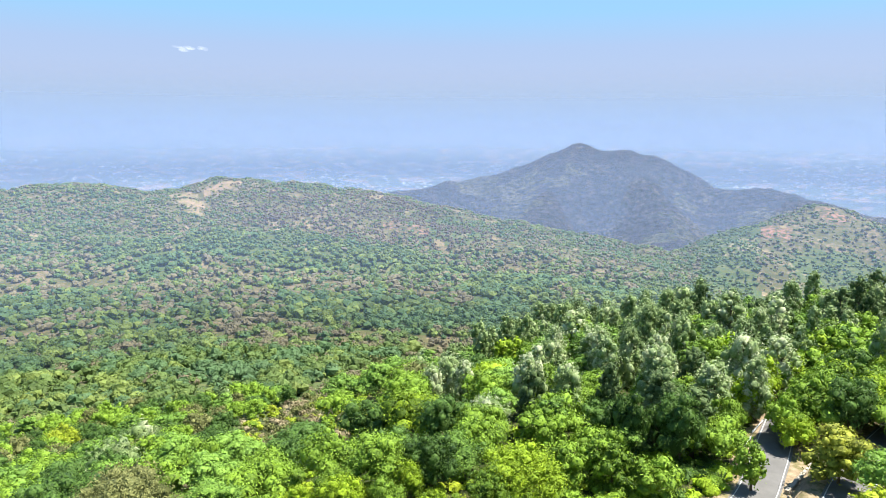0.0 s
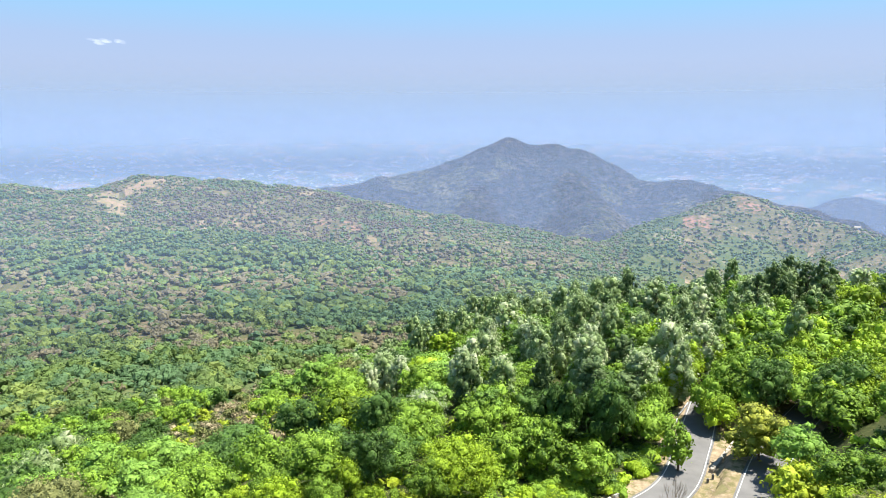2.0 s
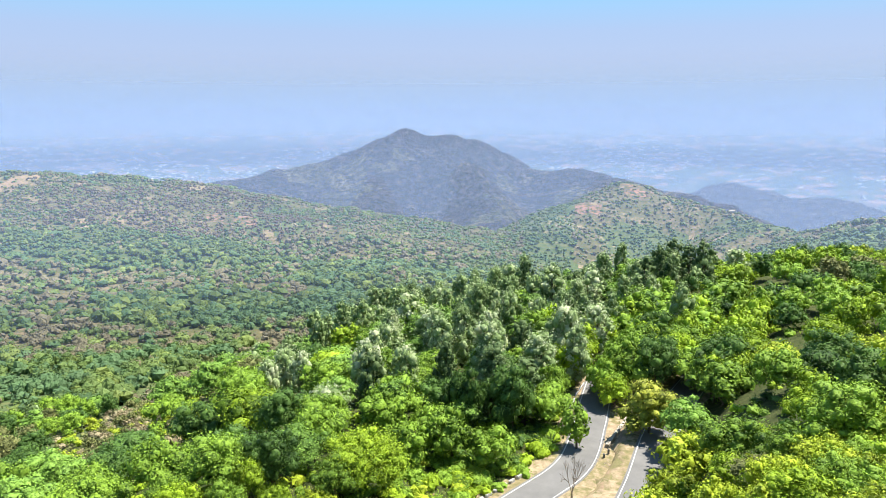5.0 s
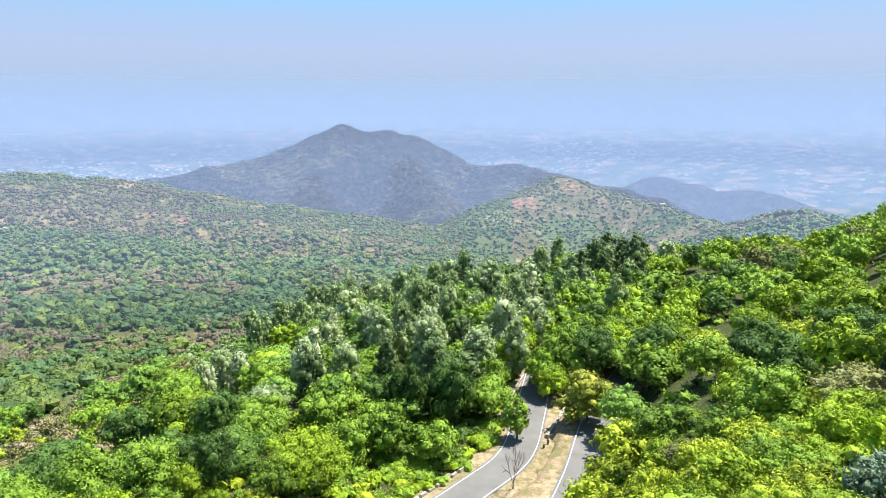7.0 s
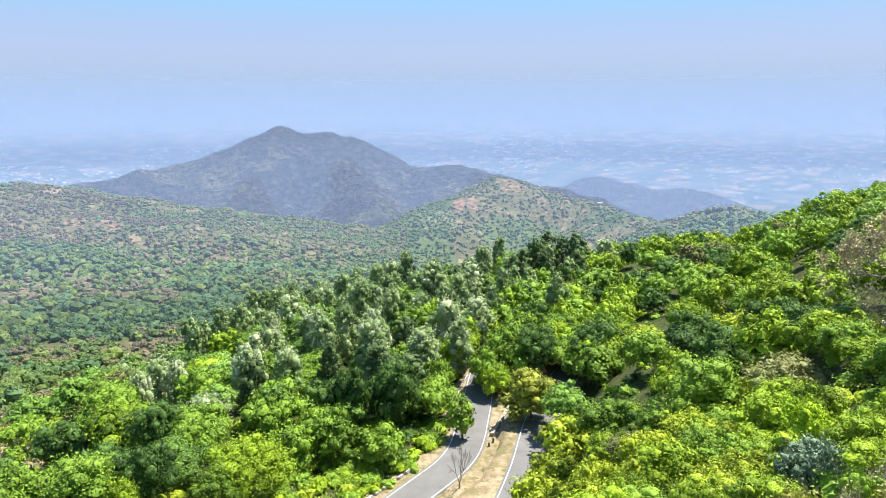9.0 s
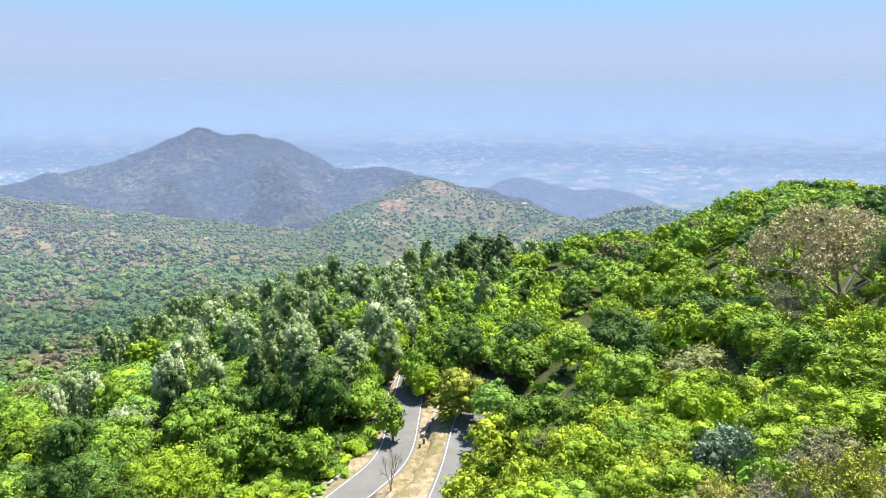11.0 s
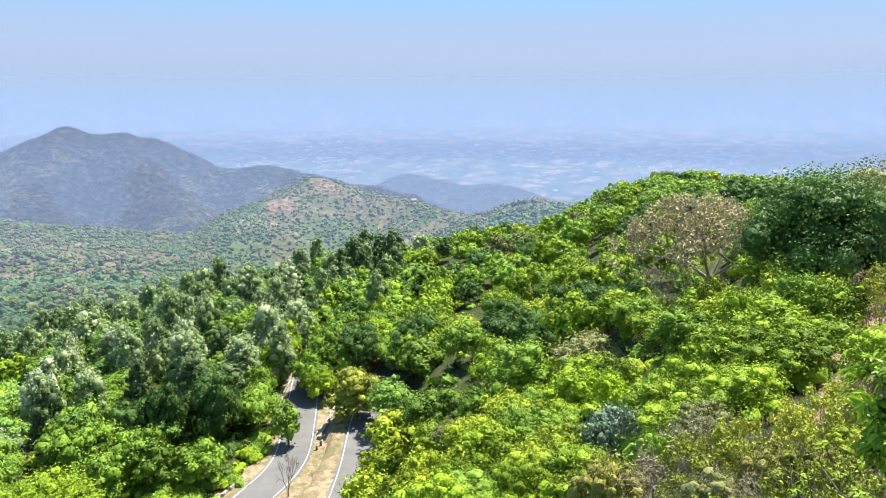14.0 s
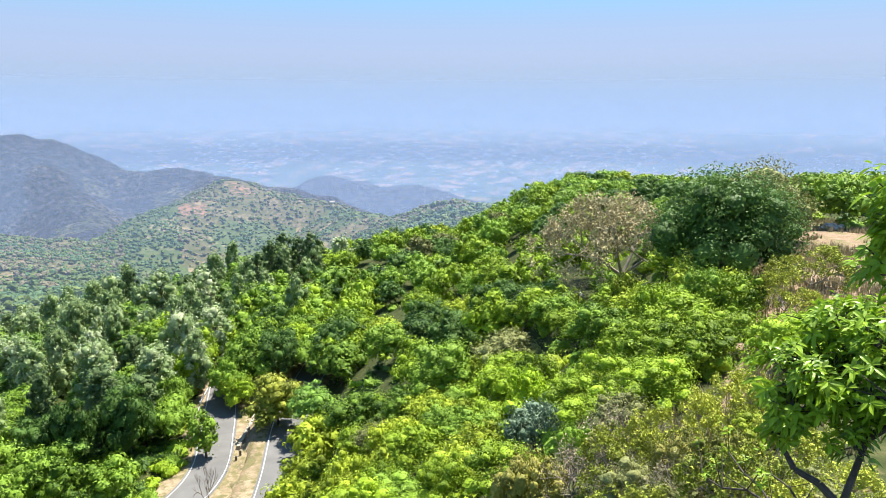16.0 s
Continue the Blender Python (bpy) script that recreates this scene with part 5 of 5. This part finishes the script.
def build_parapet(line, s0, s1, side, step):
    """A row of whitewashed kerb blocks along the edge of the road."""
    d = np.gradient(line[:, :2], axis=0)
    d /= np.linalg.norm(d, axis=1)[:, None]
    run = np.concatenate([[0], np.cumsum(np.linalg.norm(np.diff(line[:, :2], axis=0), axis=1))])
    first, r2, s = None, random.Random(8), s0
    while s < s1:
        x, y, z = (float(np.interp(s, run, line[:, k])) for k in range(3))
        dx, dy = float(np.interp(s, run, d[:, 0])), float(np.interp(s, run, d[:, 1]))
        ox, oy = dy * side, -dx * side
        m = pose(x + ox * 3.7, y + oy * 3.7, z - 0.18, r2.uniform(-2, 2), r2.uniform(-2, 2), math.degrees(math.atan2(dy, dx)) + r2.uniform(-3, 3))
        if first is None:
            first = new("parapet_block")
            body = new("block", block_mesh("block", (0.95, 0.36, 0.6), 0.05, 3, 0.02))
            body.data.materials.append(CONCRETE)
            body.parent = first
            for k in (-0.2, 0.2):
                band = new("stripe", block_mesh("stripe", (0.16, 0.365, 0.4), 0.01))
                band.data.materials.append(PAINT_DARK)
                band.parent = first
                band.location = (k, 0, 0.17)
            first.matrix_basis = m
            tagged(first, "whitewashed concrete kerb block with dark stripes", "kerb block", group="kerb blocks along the road")
        else:
            copy_thing(first, m)
        s += step
    return first


build_parapet(ROADS[0], 44.0, 68.5, -1, 1.5)


def build_low_wall():
    wall = new("low_wall")
    r2 = random.Random(5)
    n = 9
    a, b = np.array((8.9, 93.2)), np.array((13.2, 104.2))
    ang = math.degrees(math.atan2(b[1] - a[1], b[0] - a[0]))
    for k in range(n):
        p = a + (b - a) * (k + 0.5) / n
        st = new("stone", block_mesh("stone", (1.28, 0.5, 0.62), 0.06, 20 + k, 0.03))
        st.data.materials.append(STONE)
        st.parent = wall
        st.matrix_basis = pose(p[0], p[1], EYE.z - 46.05, 0, 0, ang + r2.uniform(-3, 3))
    return tagged(wall, "low rough stone wall on the strip between the roads", "wall")


build_low_wall()


def build_post(x, y, z, high):
    ob = new("marker_post", block_mesh("marker_post", (0.26, 0.26, high), 0.04, 2, 0.01))
    ob.data.materials.append(PAINT_DARK)
    ob.location = (x, y, z)
    return tagged(ob, "short weathered stone marker post by the road", "post", group="marker posts")


build_post(9.0, 91.4, EYE.z - 46.15, 0.9)
build_post(8.3, 90.2, EYE.z - 46.15, 0.8)


def build_rail(p, q, z):
    """A length of crash barrier: corrugated beam on posts."""
    rail = new("crash_barrier")
    p, q = np.array(p, float), np.array(q, float)
    d = (q - p) / np.linalg.norm(q - p)
    nrm = np.array([d[1], -d[0]])
    prof = ((0.0, 0.45), (0.06, 0.5), (0.06, 0.56), (0.0, 0.61), (0.06, 0.66), (0.06, 0.72), (0.0, 0.77))
    v = [(*(e + nrm * o), z + h) for e in (p, q) for o, h in prof] + [(*(e + nrm * (o - 0.015)), z + h) for e in (p, q) for o, h in prof]
    f = [(k, k + 1, k + 8, k + 7) for k in range(6)] + [(14 + k, 14 + k + 7, 14 + k + 8, 14 + k + 1) for k in range(6)]
    beam = mesh_object("beam", v, f, STEEL, rail)
    for t in (0.05, 0.5, 0.95):
        e = p + (q - p) * t - nrm * 0.1
        post = new("post", block_mesh("post", (0.1, 0.1, 1.0), 0.01))
        post.data.materials.append(STEEL)
        post.parent = rail
        post.location = (e[0], e[1], z - 0.2)
    return tagged(rail, "pale steel crash barrier at the road's outer edge", "crash barrier", group="crash barriers")


build_rail((3.6, 103.0), (5.0, 108.5), EYE.z - 46)
build_rail((5.2, 110.0), (6.8, 115.5), EYE.z - 45.9)
build_rail((7.2, 117.0), (9.8, 122.0), EYE.z - 45.7)


def build_dead_branch(x, y, size, seed):
    rng = np.random.default_rng(seed)
    v, f, tips = [], [], []
    for k in range(5):
        t = rng.uniform(0, 6.28)
        w = np.array([math.cos(t), math.sin(t), rng.uniform(0.05, 0.5)])
        grow(rng, v, f, tips, np.array([0, 0, 0.1]), w / np.linalg.norm(w), size * 0.3, size * 0.012, 4)
    v = np.array(v)
    v[:, 2] = np.maximum(np.abs(v[:, 2]) * 0.5, 0.01)
    ob = mesh_object("dead_branch", v, f, TWIG)
    ob.location = (x, y, float(ground(x, y)) + 0.05)
    return tagged(ob, "pale dead branches lying on the ground", "branch", group="fallen branches")


build_dead_branch(7.6, 88.2, 2.2, 3)
for n, (az, r, size) in enumerate(((43.5, 15.2, 1.6), (46.2, 13.8, 1.8), (49.5, 14.4, 1.6), (40.8, 16.5, 1.4), (51.5, 13.6, 1.4))):
    build_dead_branch(r * math.sin(radians(az)), r * math.cos(radians(az)), size, 30 + n)


def build_rubble(az, r, n, seed, mat, label):
    """A heap of pale lumps, joined."""
    rng = np.random.default_rng(seed)
    c = np.stack([rng.normal(0, 0.55, n), rng.normal(0, 0.55, n), rng.uniform(0.05, 0.5, n)], -1)
    v = (c[:, None, :] + ICO_V[None] * rng.uniform(0.15, 0.4, (n, 1, 1)) * rng.uniform(0.7, 1.2, (n, 12, 1))).reshape(-1, 3)
    f = ((np.arange(n) * 12)[:, None, None] + ICO_F[None]).reshape(-1, 3)
    ob = mesh_object("rubble_heap", v, f, mat)
    x, y = r * math.sin(radians(az)), r * math.cos(radians(az))
    ob.location = (x, y, float(ground(x, y)))
    return tagged(ob, label, "rubble", group="rubble heaps")


build_rubble(52.1, 90, 26, 5, CONCRETE, "heap of pale broken stone at the clearing's edge")
build_rubble(33.9, 78, 16, 6, CONCRETE, "pale rubbish heaped under the leafless tree")


def build_hut():
    hut = new("house")
    x, y, _ = polar(13.9, -7.5, 1098)
    z = float(ground(x, y)) - 0.5
    body = new("wall", block_mesh("wall", (11, 7, 5), 0.1))
    body.data.materials.append(WHITEWASH)
    body.parent = hut
    v = [(-6, -4, 5), (6, -4, 5), (6, 4, 5), (-6, 4, 5), (-6, 0, 7.2), (6, 0, 7.2)]
    roof = mesh_object("roof", v + [(a, b, c - 0.2) for a, b, c in v], [(0, 1, 5, 4), (2, 3, 4, 5), (6, 10, 11, 7), (8, 11, 10, 9), (0, 4, 10, 6), (1, 7, 11, 5)], STONE, hut)
    for k in (-3, 0, 3):
        w = new("window" if k else "door", block_mesh("window", (1.2, 0.1, 1.3 if k else 2.1), 0.02))
        w.data.materials.append(PAINT_DARK)
        w.parent = hut
        w.location = (k, -3.52, 1.6 if k else 0.2)
    hut.matrix_basis = pose(x, y, z) @ Matrix.Diagonal((0.7, 0.7, 0.7, 1))
    return tagged(hut, "small whitewashed house on the far ridge", "house")


build_hut()

# ---- dry grass on the clearing ----


def build_grass(n, seed):
    g2 = np.random.default_rng(seed)
    az, r = g2.uniform(42, 64, n), np.sqrt(g2.uniform(13 ** 2, 98 ** 2, n))
    x, y = r * np.sin(np.radians(az)), r * np.cos(np.radians(az))
    keep = (fbm(x / 6, y / 6, 81) > 0.42) & ((az > 47) | (r < 34))
    x, y = x[keep], y[keep]
    z = ground(x, y)
    m, blades = len(x), 9
    t = g2.uniform(0, 6.28, (m, blades))
    high, lean = g2.uniform(0.25, 0.75, (m, blades)), g2.uniform(0.1, 0.5, (m, blades))
    base = np.stack([x, y, z - 0.03], -1)[:, None, :] + np.stack([np.cos(t) * 0.12, np.sin(t) * 0.12, t * 0], -1)
    side = np.stack([-np.sin(t), np.cos(t), t * 0], -1) * 0.035
    tip = base + np.stack([np.cos(t) * lean * high, np.sin(t) * lean * high, high], -1)
    v = np.stack([base - side, base + side, tip], 2).reshape(-1, 3)
    ob = mesh_object("dry_grass", v, np.arange(len(v)).reshape(-1, 3), LEAF_DRY)
    return tagged(ob, "tufts of dry straw-coloured grass on the clearing", "grass", kind="stuff")


build_grass(9000, 12)

# ---- a small cloud over the plain ----


def cloud_material():
    m, n, l, b = material("thin_cloud")
    d, tr, mx = n.new("ShaderNodeBsdfDiffuse"), n.new("ShaderNodeBsdfTransparent"), n.new("ShaderNodeMixShader")
    d.inputs["Color"].default_value = (0.8, 0.8, 0.83, 1)
    mx.inputs[0].default_value = 0.05
    l.new(tr.outputs[0], mx.inputs[1])
    l.new(d.outputs[0], mx.inputs[2])
    l.new(mx.outputs[0], n["Material Output"].inputs["Surface"])
    return m


def build_cloud(az, el, r, long, high, seed):
    g3 = np.random.default_rng(seed)
    c = np.array(polar(az, el, r))
    side = np.array([math.cos(radians(az)), -math.sin(radians(az)), 0])
    deep = np.array([math.sin(radians(az)), math.cos(radians(az)), 0])
    lean = np.array((0.79, -0.29, 0.55))
    across = np.cross(lean, (0, 0, 1.0))
    across /= np.linalg.norm(across)
    rise = np.cross(across, lean)
    v, f = [], []
    for k in range(12):
        u = g3.normal() * 0.26
        p = c + side * u * long + deep * k * 2.0 + np.array([0, 0, 1.0]) * (g3.normal() * 0.14 - abs(u) * 0.25 + u * 0.15) * high
        t = np.arange(12) * math.pi / 6
        rim = p + (np.cos(t) * g3.uniform(0.6, 1.1, 12))[:, None] * across * long * g3.uniform(0.12, 0.24) + (np.sin(t) * g3.uniform(0.6, 1.1, 12))[:, None] * rise * high * g3.uniform(0.2, 0.4)
        f += [(13 * k, 13 * k + 1 + i, 13 * k + 1 + (i + 1) % 12) for i in range(12)]
        v.append(np.vstack([p, rim]))
    ob = mesh_object("cloud", np.vstack(v), f, cloud_material(), smooth=True)
    return tagged(ob, "small thin white cloud in the hazy sky", "cloud", kind="structure")


build_cloud(-41.6, 5.6, 4700, 170, 48, 5)
